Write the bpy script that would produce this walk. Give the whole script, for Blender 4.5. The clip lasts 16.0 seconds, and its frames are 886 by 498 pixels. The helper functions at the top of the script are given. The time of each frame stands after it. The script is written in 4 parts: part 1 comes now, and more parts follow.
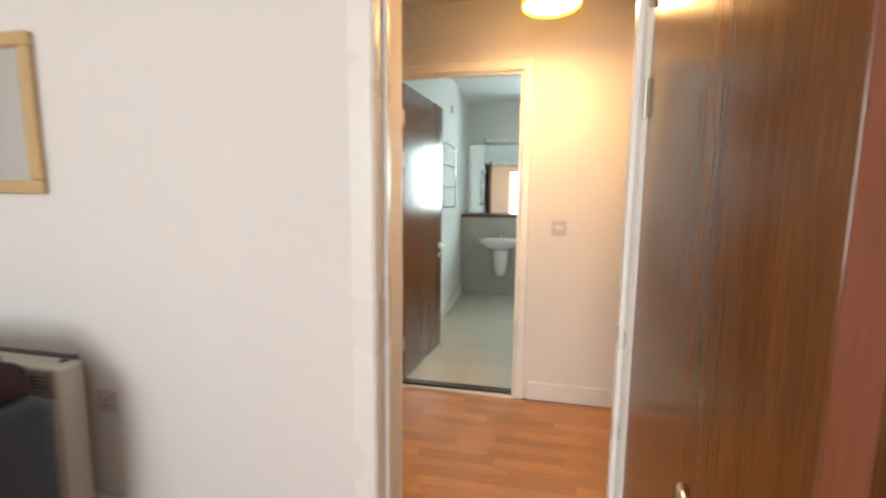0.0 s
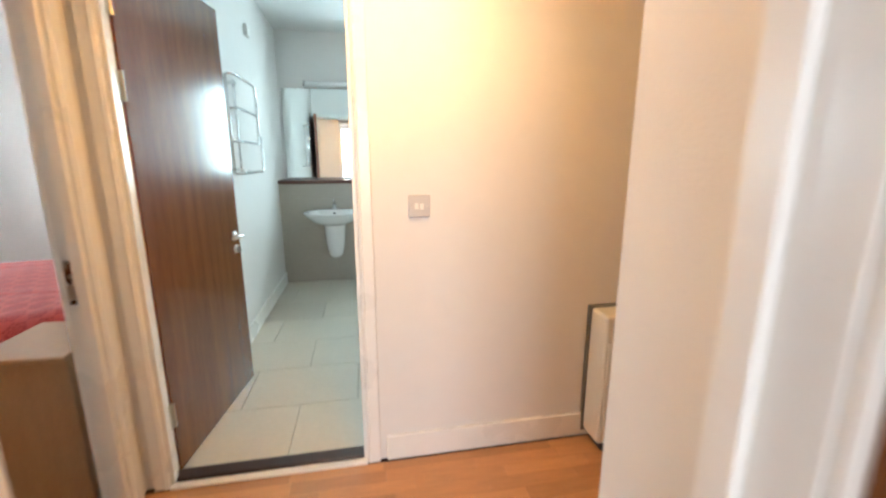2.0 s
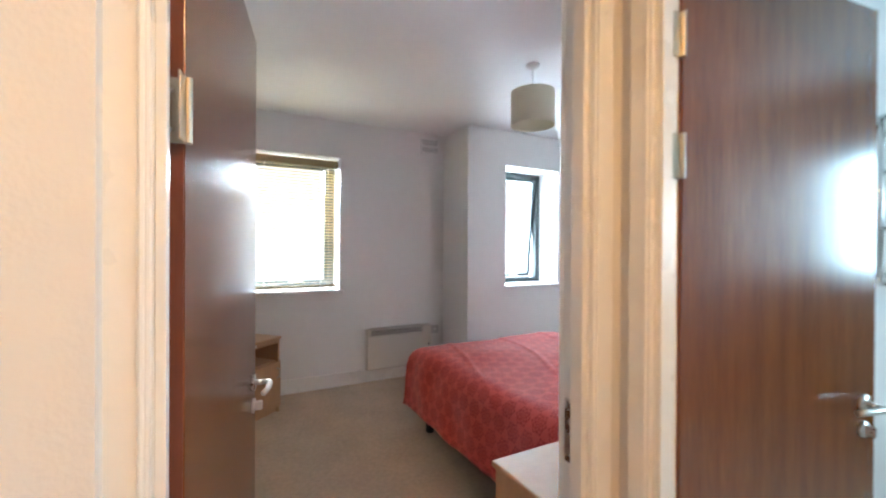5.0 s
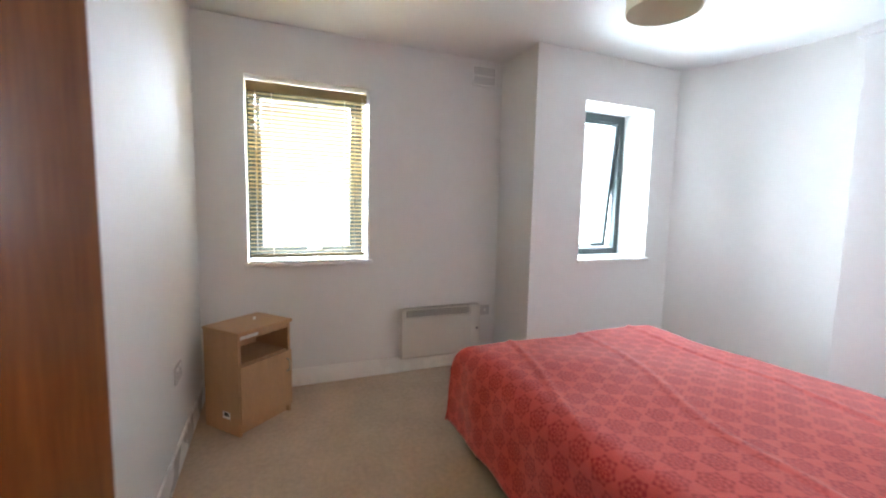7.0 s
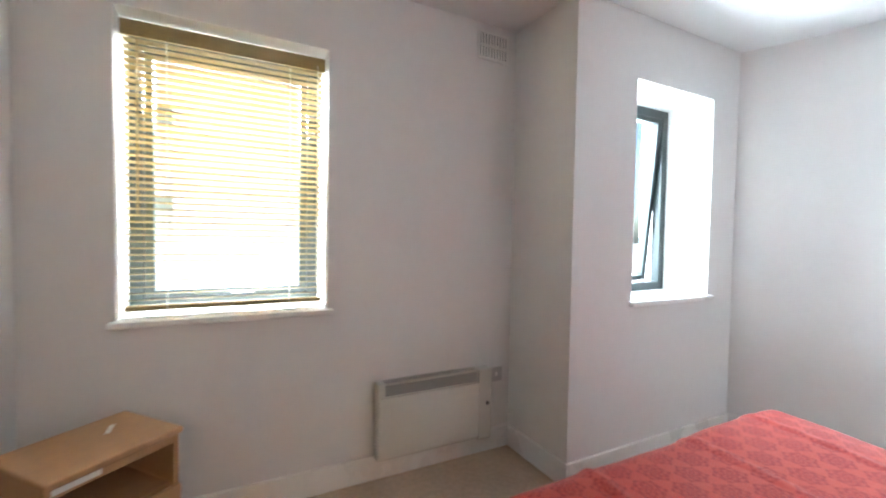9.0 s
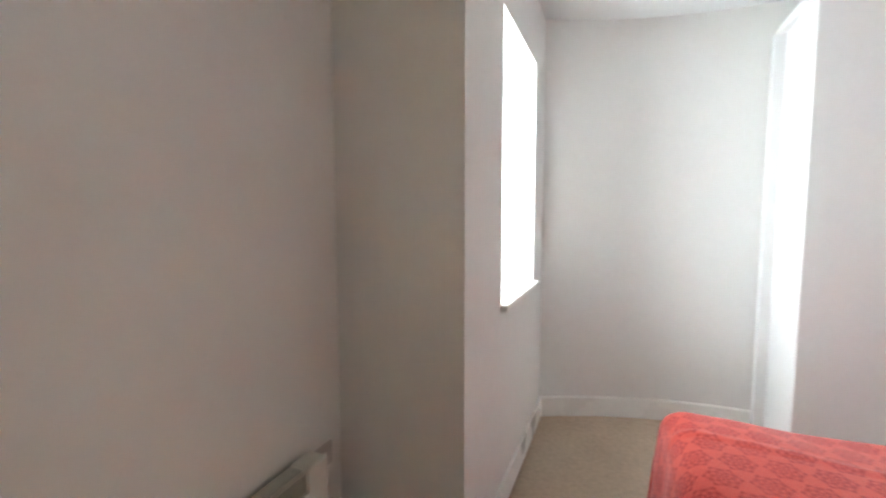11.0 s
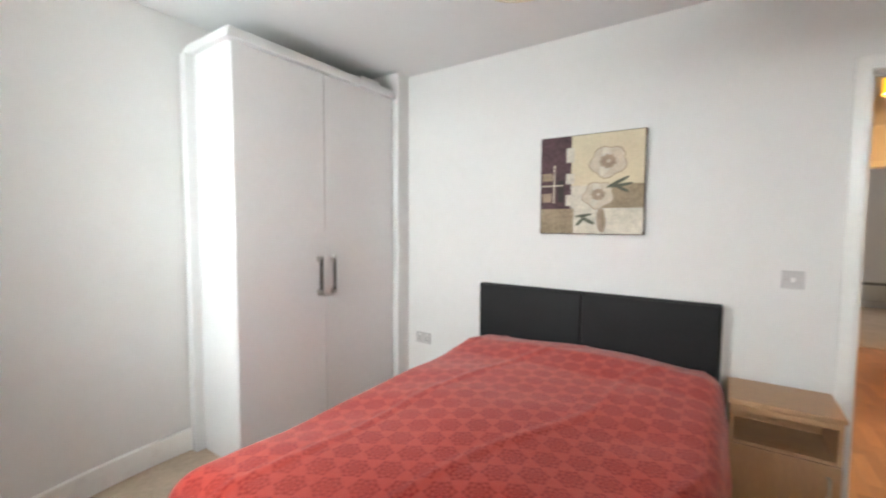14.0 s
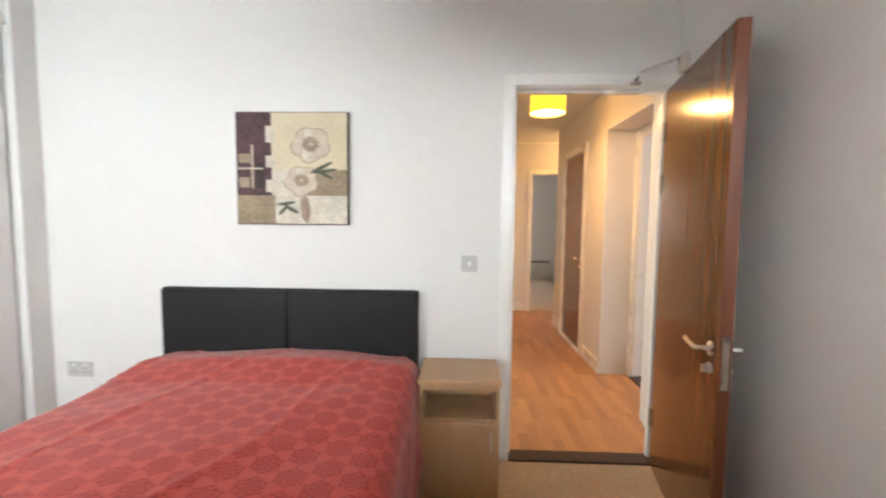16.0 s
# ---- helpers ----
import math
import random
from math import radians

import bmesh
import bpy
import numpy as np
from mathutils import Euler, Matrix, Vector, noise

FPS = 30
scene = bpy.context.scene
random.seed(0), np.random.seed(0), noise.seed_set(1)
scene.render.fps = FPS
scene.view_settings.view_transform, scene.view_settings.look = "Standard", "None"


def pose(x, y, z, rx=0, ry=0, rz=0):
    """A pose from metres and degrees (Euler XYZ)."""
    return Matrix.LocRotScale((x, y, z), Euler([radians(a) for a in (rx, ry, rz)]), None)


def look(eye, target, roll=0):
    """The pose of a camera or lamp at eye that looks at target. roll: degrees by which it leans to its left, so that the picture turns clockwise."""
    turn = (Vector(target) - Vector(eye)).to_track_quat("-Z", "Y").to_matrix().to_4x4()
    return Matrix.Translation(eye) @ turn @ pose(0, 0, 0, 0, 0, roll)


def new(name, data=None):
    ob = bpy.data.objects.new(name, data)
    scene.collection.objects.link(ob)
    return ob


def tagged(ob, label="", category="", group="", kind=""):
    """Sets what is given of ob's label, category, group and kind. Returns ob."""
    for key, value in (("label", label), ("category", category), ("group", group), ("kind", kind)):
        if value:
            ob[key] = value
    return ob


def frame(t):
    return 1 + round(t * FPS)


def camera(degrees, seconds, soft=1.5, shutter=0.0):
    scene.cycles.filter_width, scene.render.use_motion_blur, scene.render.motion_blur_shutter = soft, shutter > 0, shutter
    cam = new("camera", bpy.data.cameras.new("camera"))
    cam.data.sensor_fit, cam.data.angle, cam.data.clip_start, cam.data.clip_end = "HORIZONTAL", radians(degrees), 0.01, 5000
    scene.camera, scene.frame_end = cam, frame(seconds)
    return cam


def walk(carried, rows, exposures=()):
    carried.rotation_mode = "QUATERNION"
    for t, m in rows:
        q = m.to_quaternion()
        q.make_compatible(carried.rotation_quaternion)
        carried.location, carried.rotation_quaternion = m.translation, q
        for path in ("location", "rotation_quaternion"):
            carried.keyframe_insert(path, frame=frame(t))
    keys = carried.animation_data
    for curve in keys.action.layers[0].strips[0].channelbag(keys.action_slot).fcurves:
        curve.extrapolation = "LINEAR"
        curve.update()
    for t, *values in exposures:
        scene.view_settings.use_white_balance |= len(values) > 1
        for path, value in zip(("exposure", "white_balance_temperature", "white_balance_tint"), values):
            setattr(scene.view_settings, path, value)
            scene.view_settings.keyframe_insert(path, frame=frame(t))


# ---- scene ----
cam = camera(94.2, 16.0, soft=2.1, shutter=0.5)
PATH = [
    (0, (0.985, -2.588, 1.268), (0.588, -0.642, 1.031), 0.6),
    (0.5, (0.943, -2.345, 1.248), (0.875, -0.371, 0.932), 0.1),
    (1, (0.887, -2.091, 1.262), (1.14, -0.159, 0.807), -0.3),
    (1.5, (0.906, -1.846, 1.276), (1.21, 0.071, 0.792), -0.3),
    (2, (0.961, -1.597, 1.282), (1.331, 0.323, 0.861), 0.0),
    (2.5, (0.989, -1.305, 1.288), (1.39, 0.626, 0.951), -0.8),
    (3, (0.993, -1.127, 1.29), (1.319, 0.831, 1.043), -0.1),
    (3.5, (0.989, -0.917, 1.316), (0.888, 1.079, 1.242), 1.6),
    (4, (0.938, -0.85, 1.332), (0.034, 0.934, 1.379), 2.5),
    (4.5, (0.843, -0.866, 1.341), (-0.671, 0.441, 1.374), 1.8),
    (5, (0.728, -0.832, 1.323), (-1.033, 0.116, 1.314), 0.3),
    (7.3, (-0.21, -0.474, 1.306), (-2.046, 0.291, 1.11), 1.2),
    (7.5, (-0.287, -0.454, 1.302), (-2.114, 0.339, 1.125), 1.2),
    (8, (-0.555, -0.391, 1.281), (-2.395, 0.386, 1.189), 1.3),
    (8.2, (-0.668, -0.364, 1.278), (-2.514, 0.402, 1.209), 1.3),
    (10.3, (-1.904, -0.089, 1.295), (-3.192, 1.429, 1.172), 0.2),
    (10.5, (-2.021, -0.061, 1.311), (-3.182, 1.562, 1.176), 0.2),
    (11, (-2.217, 0.039, 1.303), (-3.001, 1.872, 1.15), -0.1),
    (11.5, (-2.377, 0.234, 1.318), (-2.727, 2.197, 1.167), 0.3),
    (12, (-2.526, 0.39, 1.296), (-2.288, 2.373, 1.192), -0.8),
    (12.5, (-2.626, 0.427, 1.344), (-1.832, 2.256, 1.195), -1.3),
    (13, (-2.645, 0.443, 1.347), (-1.448, 2.037, 1.187), -0.4),
    (13.5, (-2.632, 0.431, 1.358), (-1.187, 1.807, 1.213), 0.3),
    (14, (-2.581, 0.397, 1.355), (-0.934, 1.525, 1.236), 0.3),
    (14.5, (-2.511, 0.339, 1.363), (-0.714, 1.21, 1.254), 0.3),
    (15, (-2.465, 0.319, 1.374), (-0.557, 0.907, 1.259), 0.3),
    (15.5, (-2.384, 0.291, 1.362), (-0.412, 0.598, 1.232), 0.5),
    (16, (-2.239, 0.181, 1.336), (-0.246, 0.255, 1.193), 0.6),
]
EXPO = [(0.0, 1.66, 6850, 10), (1.0, 1.78, 6700, 10), (2.0, 2.03, 6250, 10), (3.0, 1.88, 6150, 10), (4.0, 1.88, 5550, 10), (5.2, 2.02, 5600, 10), (7.5, 2.18, 5850, 10), (8.2, 2.21, 5750, 10), (10.5, 1.88, 6400, 10), (12.5, 1.83, 6500, 10), (14.0, 1.7, 6650, 10), (16.0, 1.96, 6600, 10)]
walk(cam, [(t, look(eye, target, roll)) for t, eye, target, roll in PATH], EXPO)

# ---- world, sun and lamps ----
SUN_EL, SUN_AZ = radians(48), radians(100)
world = bpy.data.worlds.new("sky")
scene.world = world
world.use_nodes = True
wn = world.node_tree.nodes
sky = wn.new("ShaderNodeTexSky")
sky.sky_type = "NISHITA"
sky.sun_disc = False
sky.sun_elevation, sky.sun_rotation = SUN_EL, SUN_AZ
sky.air_density, sky.dust_density = 1.0, 2.0
wn["Background"].inputs["Strength"].default_value = 0.06
world.node_tree.links.new(sky.outputs[0], wn["Background"].inputs["Color"])
sun = new("sun", bpy.data.lights.new("sun", "SUN"))
sun.data.energy, sun.data.angle, sun.data.color = 2.2, radians(0.5), (1.0, 0.95, 0.88)
sun.matrix_world = look((20 * math.sin(SUN_AZ), 20 * math.cos(SUN_AZ), 20 * math.tan(SUN_EL)), (0, 0, 0))


def lamp_point(name, at, watts, colour, radius):
    ob = new(name, bpy.data.lights.new(name, "POINT"))
    ob.data.energy, ob.data.color, ob.data.shadow_soft_size = watts, colour, radius
    ob.location = at
    return ob


def lamp_window(name, at, target, w, h, watts, colour):
    ob = new(name, bpy.data.lights.new(name, "AREA"))
    ob.data.shape, ob.data.size, ob.data.size_y = "RECTANGLE", w, h
    ob.data.energy, ob.data.color = watts, colour
    ob.matrix_world = look(at, target)
    return ob


HALL_LAMP = (1.06, -0.50, 2.24)
lamp_point("hall_bulb", (HALL_LAMP[0], HALL_LAMP[1], 2.27), 6.5, (1.0, 0.53, 0.19), 0.05)
down = new("hall_diffuser_light", bpy.data.lights.new("hall_diffuser_light", "AREA"))
down.data.shape, down.data.size, down.data.energy, down.data.color = "DISK", 0.22, 4.6, (1.0, 0.53, 0.19)
down.location = (HALL_LAMP[0], HALL_LAMP[1], 2.160)
# added warm fill for the corridor's far end, without a lamp of its own
lamp_point("hall_fill_far", (3.45, -1.9, 2.2), 8.0, (1.0, 0.55, 0.20), 0.05)
# area lamps standing in for daylight, at or beyond the window openings
lamp_window("daylight_window_2", (-3.45, 2.25, 1.54), (0, 1.55, 1.35), 1.45, 1.9, 88, (0.86, 0.95, 1.0))
lamp_window("daylight_window_1", (-4.05, -0.35, 2.52), (-0.2, 0.80, 0.95), 1.3, 1.1, 410, (0.88, 0.96, 1.0))
lamp_window("daylight_bathroom", (1.60, 3.55, 1.6), (1.60, 0, 1.3), 0.9, 1.1, 25, (0.72, 0.95, 1.0))
lamp_window("daylight_living", (0.2, -5.9, 1.5), (0.2, 0, 1.2), 2.0, 1.5, 36, (0.90, 0.95, 1.0))
# added fill that brightens the far room, where no window is known
lamp_window("fill_far_room", (7.2, -1.2, 1.5), (0, -1.2, 1.2), 1.2, 1.2, 18, (0.9, 0.95, 1.0))


# ---- materials ----
def mat(name, colour, rough=0.5, metal=0.0, var=0.06, scale=6.0, bump=0.0, bump_scale=60.0, coat=0.0, stretch=(1, 1, 1), random_object=0.0, dirt=0.0, spec=0.5):
    m = bpy.data.materials.new(name)
    m.use_nodes = True
    nt = m.node_tree
    n, l = nt.nodes, nt.links
    b = n["Principled BSDF"]
    b.inputs["Roughness"].default_value, b.inputs["Metallic"].default_value = rough, metal
    b.inputs["Coat Weight"].default_value = coat
    b.inputs["Coat Roughness"].default_value = 0.12
    b.inputs["Specular IOR Level"].default_value = spec
    tc = n.new("ShaderNodeTexCoord")
    mp = n.new("ShaderNodeMapping")
    mp.inputs["Scale"].default_value = stretch
    l.new(tc.outputs["Object"], mp.inputs["Vector"])
    n1 = n.new("ShaderNodeTexNoise")
    n1.inputs["Scale"].default_value, n1.inputs["Detail"].default_value = scale, 6
    n2 = n.new("ShaderNodeTexNoise")
    n2.inputs["Scale"].default_value, n2.inputs["Detail"].default_value = scale * 9, 4
    for x in (n1, n2):
        l.new(mp.outputs[0], x.inputs["Vector"])
    add = n.new("ShaderNodeMath")
    add.operation = "ADD"
    l.new(n1.outputs["Fac"], add.inputs[0])
    l.new(n2.outputs["Fac"], add.inputs[1])
    rng = n.new("ShaderNodeMapRange")
    rng.inputs["From Min"].default_value, rng.inputs["From Max"].default_value = 0.6, 1.4
    rng.inputs["To Min"].default_value, rng.inputs["To Max"].default_value = 1 - var, 1 + var
    l.new(add.outputs[0], rng.inputs["Value"])
    last = rng.outputs[0]
    if random_object:
        oi = n.new("ShaderNodeObjectInfo")
        r2 = n.new("ShaderNodeMapRange")
        r2.inputs["To Min"].default_value, r2.inputs["To Max"].default_value = 1 - random_object, 1 + random_object
        l.new(oi.outputs["Random"], r2.inputs["Value"])
        mu = n.new("ShaderNodeMath")
        mu.operation = "MULTIPLY"
        l.new(last, mu.inputs[0])
        l.new(r2.outputs[0], mu.inputs[1])
        last = mu.outputs[0]
    hue = n.new("ShaderNodeHueSaturation")
    hue.inputs["Color"].default_value = (*colour, 1)
    l.new(last, hue.inputs["Value"])
    l.new(hue.outputs[0], b.inputs["Base Color"])
    rr = n.new("ShaderNodeMapRange")
    rr.inputs["To Min"].default_value, rr.inputs["To Max"].default_value = max(0.02, rough * 0.8), min(1, rough * 1.2)
    l.new(n1.outputs["Fac"], rr.inputs["Value"])
    l.new(rr.outputs[0], b.inputs["Roughness"])
    if bump:
        n3 = n.new("ShaderNodeTexNoise")
        n3.inputs["Scale"].default_value, n3.inputs["Detail"].default_value = bump_scale, 5
        l.new(mp.outputs[0], n3.inputs["Vector"])
        bp = n.new("ShaderNodeBump")
        bp.inputs["Strength"].default_value, bp.inputs["Distance"].default_value = bump, 0.01
        l.new(n3.outputs["Fac"], bp.inputs["Height"])
        l.new(bp.outputs[0], b.inputs["Normal"])
    return m


PAINT = mat("wall_paint", (0.735, 0.72, 0.70), 0.8, var=0.02, scale=1.5, bump=0.08, bump_scale=140, spec=0.25)
CEIL = mat("ceiling_paint", (0.75, 0.75, 0.74), 0.7, var=0.015, scale=1.2, bump=0.06, bump_scale=120)
GLOSS = mat("white_gloss_paint", (0.80, 0.79, 0.76), 0.28, var=0.03, scale=3, bump=0.04, bump_scale=40)
CARPET = mat("beige_carpet", (0.56, 0.44, 0.33), 0.95, var=0.16, scale=4, bump=0.7, bump_scale=420, spec=0.1)
PLANK = mat("laminate_oak", (0.47, 0.235, 0.105), 0.30, var=0.22, scale=5, bump=0.05, bump_scale=80, stretch=(1.2, 14, 14), random_object=0.2)
DOORW = mat("dark_door_veneer", (0.165, 0.058, 0.0155), 0.19, var=0.40, scale=3, bump=0.012, bump_scale=4, coat=0.12, spec=0.5, stretch=(7, 7, 0.35))
EDGEW = mat("door_edge_wood", (0.16, 0.045, 0.018), 0.40, var=0.2, scale=4, stretch=(9, 9, 0.5))
THRESH = mat("dark_threshold_wood", (0.035, 0.016, 0.012), 0.35, var=0.2, scale=5, stretch=(1, 8, 8))
METAL = mat("brushed_steel", (0.62, 0.60, 0.57), 0.28, metal=1.0, var=0.05, scale=20)
CHROME = mat("chrome", (0.75, 0.76, 0.77), 0.10, metal=1.0, var=0.03, scale=20)
BRASSY = mat("dull_hinge_steel", (0.50, 0.45, 0.36), 0.35, metal=1.0, var=0.1, scale=30)
DARKMETAL = mat("dark_pewter", (0.20, 0.19, 0.18), 0.35, metal=1.0, var=0.1, scale=30)
TILE = mat("beige_floor_tile", (0.58, 0.54, 0.46), 0.30, var=0.05, scale=4, bump=0.03, bump_scale=50, random_object=0.03)
WTILE = mat("grey_beige_wall_tile", (0.40, 0.37, 0.31), 0.35, var=0.05, scale=4, random_object=0.03)
GROUT = mat("grout", (0.34, 0.31, 0.26), 0.9, var=0.08, scale=30)
CERAMIC = mat("white_ceramic", (0.83, 0.83, 0.82), 0.12, var=0.01, scale=3, coat=0.4)
PLASTIC = mat("white_plastic", (0.76, 0.75, 0.72), 0.35, var=0.02, scale=8)
SWITCHP = mat("grey_white_plate", (0.50, 0.485, 0.475), 0.4, var=0.03, scale=8)
HEATER = mat("cream_heater_enamel", (0.60, 0.58, 0.52), 0.38, var=0.03, scale=5, bump=0.03, bump_scale=200)
GREYP = mat("grey_plastic_grille", (0.15, 0.145, 0.14), 0.5, var=0.06, scale=20)
DARKP = mat("dark_plastic", (0.03, 0.03, 0.032), 0.5, var=0.1, scale=20)
WARD = mat("white_wardrobe_laminate", (0.76, 0.745, 0.735), 0.36, var=0.02, scale=3)
BEECH = mat("beech_laminate", (0.46, 0.275, 0.145), 0.42, var=0.13, scale=3.5, bump=0.02, bump_scale=80, stretch=(6, 6, 0.9))
LEATHER = mat("black_faux_leather", (0.009, 0.009, 0.010), 0.45, var=0.25, scale=9, bump=0.25, bump_scale=220, spec=0.28)
SOFA = mat("dark_navy_leather", (0.010, 0.012, 0.020), 0.42, var=0.25, scale=7, bump=0.3, bump_scale=160)
SOFACLOTH = mat("dark_maroon_cloth", (0.035, 0.008, 0.010), 0.9, var=0.25, scale=9, bump=0.5, bump_scale=240)
WINFRAME = mat("dark_green_grey_frame", (0.022, 0.034, 0.034), 0.35, var=0.12, scale=12)
SLAT = mat("olive_wood_slat", (0.30, 0.215, 0.085), 0.42, var=0.15, scale=5, stretch=(6, 0.8, 6), random_object=0.08)
CORD = mat("white_cord", (0.7, 0.66, 0.55), 0.8, var=0.05)
FRAMEW = mat("light_pine_frame", (0.55, 0.38, 0.18), 0.4, var=0.14, scale=4, stretch=(4, 4, 1))
SHELFW = mat("brown_shelf_wood", (0.10, 0.038, 0.022), 0.35, var=0.2, scale=5, stretch=(1, 8, 8))
MATTRESS = mat("dark_divan_cloth", (0.03, 0.026, 0.026), 0.9, var=0.2, scale=9)
RENDERW = mat("pale_render", (0.62, 0.60, 0.57), 0.9, var=0.1, scale=0.6)
ASPHALT = mat("grey_paving", (0.30, 0.29, 0.28), 0.9, var=0.15, scale=0.5)
ROOFT = mat("grey_roof", (0.12, 0.12, 0.13), 0.8, var=0.15, scale=1)
HEDGE = mat("green_hedge", (0.06, 0.10, 0.045), 0.9, var=0.4, scale=3)
INK = mat("dark_print", (0.05, 0.05, 0.05), 0.6)
LABELW = mat("white_label", (0.8, 0.8, 0.78), 0.6)


def mirror_mat():
    m = bpy.data.materials.new("mirror_silver")
    m.use_nodes = True
    b = m.node_tree.nodes["Principled BSDF"]
    b.inputs["Base Color"].default_value = (0.86, 0.89, 0.88, 1)
    b.inputs["Metallic"].default_value, b.inputs["Roughness"].default_value = 1.0, 0.015
    return m


def glass_mat():
    m = bpy.data.materials.new("window_glass")
    m.use_nodes = True
    n, l = m.node_tree.nodes, m.node_tree.links
    n.remove(n["Principled BSDF"])
    tr, gl, fr, mx = n.new("ShaderNodeBsdfTransparent"), n.new("ShaderNodeBsdfGlossy"), n.new("ShaderNodeLayerWeight"), n.new("ShaderNodeMixShader")
    tr.inputs[0].default_value = (0.94, 0.97, 0.96, 1)
    gl.inputs["Roughness"].default_value = 0.02
    half = n.new("ShaderNodeMath")
    half.operation = "MULTIPLY"
    half.inputs[1].default_value = 0.25
    fr.inputs["Blend"].default_value = 0.15
    l.new(fr.outputs["Facing"], half.inputs[0])
    l.new(half.outputs[0], mx.inputs[0])
    l.new(tr.outputs[0], mx.inputs[1])
    l.new(gl.outputs[0], mx.inputs[2])
    l.new(mx.outputs[0], n["Material Output"].inputs["Surface"])
    return m


def shade_mat(name, colour, glow, strength):
    m = bpy.data.materials.new(name)
    m.use_nodes = True
    n, l = m.node_tree.nodes, m.node_tree.links
    b = n["Principled BSDF"]
    b.inputs["Base Color"].default_value, b.inputs["Roughness"].default_value = (*colour, 1), 0.9
    w = n.new("ShaderNodeTexNoise")
    w.inputs["Scale"].default_value = 160
    bp = n.new("ShaderNodeBump")
    bp.inputs["Strength"].default_value = 0.2
    l.new(w.outputs["Fac"], bp.inputs["Height"])
    l.new(bp.outputs[0], b.inputs["Normal"])
    if strength:
        b.inputs["Emission Color"].default_value, b.inputs["Emission Strength"].default_value = (*glow, 1), strength
    return m


def bedspread_mat():
    """Red cloth printed with a lattice of paler eight-petalled flowers."""
    m = bpy.data.materials.new("red_floral_cotton")
    m.use_nodes = True
    n, l = m.node_tree.nodes, m.node_tree.links
    b = n["Principled BSDF"]
    b.inputs["Roughness"].default_value = 0.85
    b.inputs["Specular IOR Level"].default_value = 0.15
    b.inputs["Sheen Weight"].default_value = 0.25
    uv = n.new("ShaderNodeUVMap")
    uv.uv_map = "cloth"
    wob = n.new("ShaderNodeTexNoise")
    wob.inputs["Scale"].default_value = 7
    l.new(uv.outputs[0], wob.inputs["Vector"])

    def math_node(op, a, c=None):
        x = n.new("ShaderNodeMath")
        x.operation = op
        for i, v in enumerate((a, c)):
            if v is None:
                continue
            if isinstance(v, (int, float)):
                x.inputs[i].default_value = v
            else:
                l.new(v, x.inputs[i])
        return x.outputs[0]

    def medallions(pitch, dx, dy):
        """Round petalled medallions on one rectangular half of a hexagonal lattice."""
        mp = n.new("ShaderNodeMapping")
        mp.inputs["Scale"].default_value = (1 / pitch, 1 / pitch, 0)
        mp.inputs["Location"].default_value = (dx, dy, 0)
        l.new(uv.outputs[0], mp.inputs["Vector"])
        cell = n.new("ShaderNodeVectorMath")
        cell.operation = "WRAP"
        cell.inputs[1].default_value, cell.inputs[2].default_value = (0.5, 0.866, 1), (-0.5, -0.866, -1)
        l.new(mp.outputs[0], cell.inputs[0])
        sep = n.new("ShaderNodeSeparateXYZ")
        l.new(cell.outputs[0], sep.inputs[0])
        x, y = sep.outputs[0], sep.outputs[1]
        dist = math_node("SQRT", math_node("ADD", math_node("MULTIPLY", x, x), math_node("MULTIPLY", y, y)))
        ang = math_node("ARCTAN2", y, x)
        lobes = math_node("COSINE", math_node("MULTIPLY", ang, 12))
        edge = math_node("ADD", math_node("MULTIPLY", lobes, 0.035), 0.445)
        disc = n.new("ShaderNodeMapRange")
        disc.inputs["From Min"].default_value, disc.inputs["From Max"].default_value = -0.01, 0.05
        l.new(math_node("SUBTRACT", edge, dist), disc.inputs["Value"])
        petals = math_node("COSINE", math_node("MULTIPLY", ang, 6))
        rings = math_node("COSINE", math_node("MULTIPLY", dist, 30))
        inner = math_node("ADD", math_node("MULTIPLY", math_node("MULTIPLY", petals, rings), 0.55), 0.55)
        return math_node("MULTIPLY", disc.outputs[0], inner)

    f = math_node("MAXIMUM", medallions(0.108, 0.0, 0.0), medallions(0.108, 0.5, 0.866))
    f = math_node("MULTIPLY", f, math_node("ADD", wob.outputs["Fac"], 0.45))
    mix = n.new("ShaderNodeMix")
    mix.data_type = "RGBA"
    mix.inputs["A"].default_value, mix.inputs["B"].default_value = (0.56, 0.070, 0.052, 1), (0.345, 0.016, 0.016, 1)
    l.new(f, mix.inputs["Factor"])
    l.new(mix.outputs["Result"], b.inputs["Base Color"])
    w = n.new("ShaderNodeTexNoise")
    w.inputs["Scale"].default_value, w.inputs["Detail"].default_value = 220, 4
    l.new(uv.outputs[0], w.inputs["Vector"])
    bp = n.new("ShaderNodeBump")
    bp.inputs["Strength"].default_value, bp.inputs["Distance"].default_value = 0.3, 0.004
    l.new(w.outputs["Fac"], bp.inputs["Height"])
    l.new(bp.outputs[0], b.inputs["Normal"])
    return m


MIRROR, GLASS, BEDRED = mirror_mat(), glass_mat(), bedspread_mat()
SHADE_HALL = shade_mat("lit_yellow_shade", (0.75, 0.55, 0.12), (1.0, 0.50, 0.03), 0.42)
BULBGLOW = shade_mat("lit_diffuser", (0.9, 0.85, 0.7), (1.0, 0.78, 0.45), 2.2)
SHADE_BED = shade_mat("cream_shade_cloth", (0.72, 0.66, 0.50), (1, 1, 1), 0)


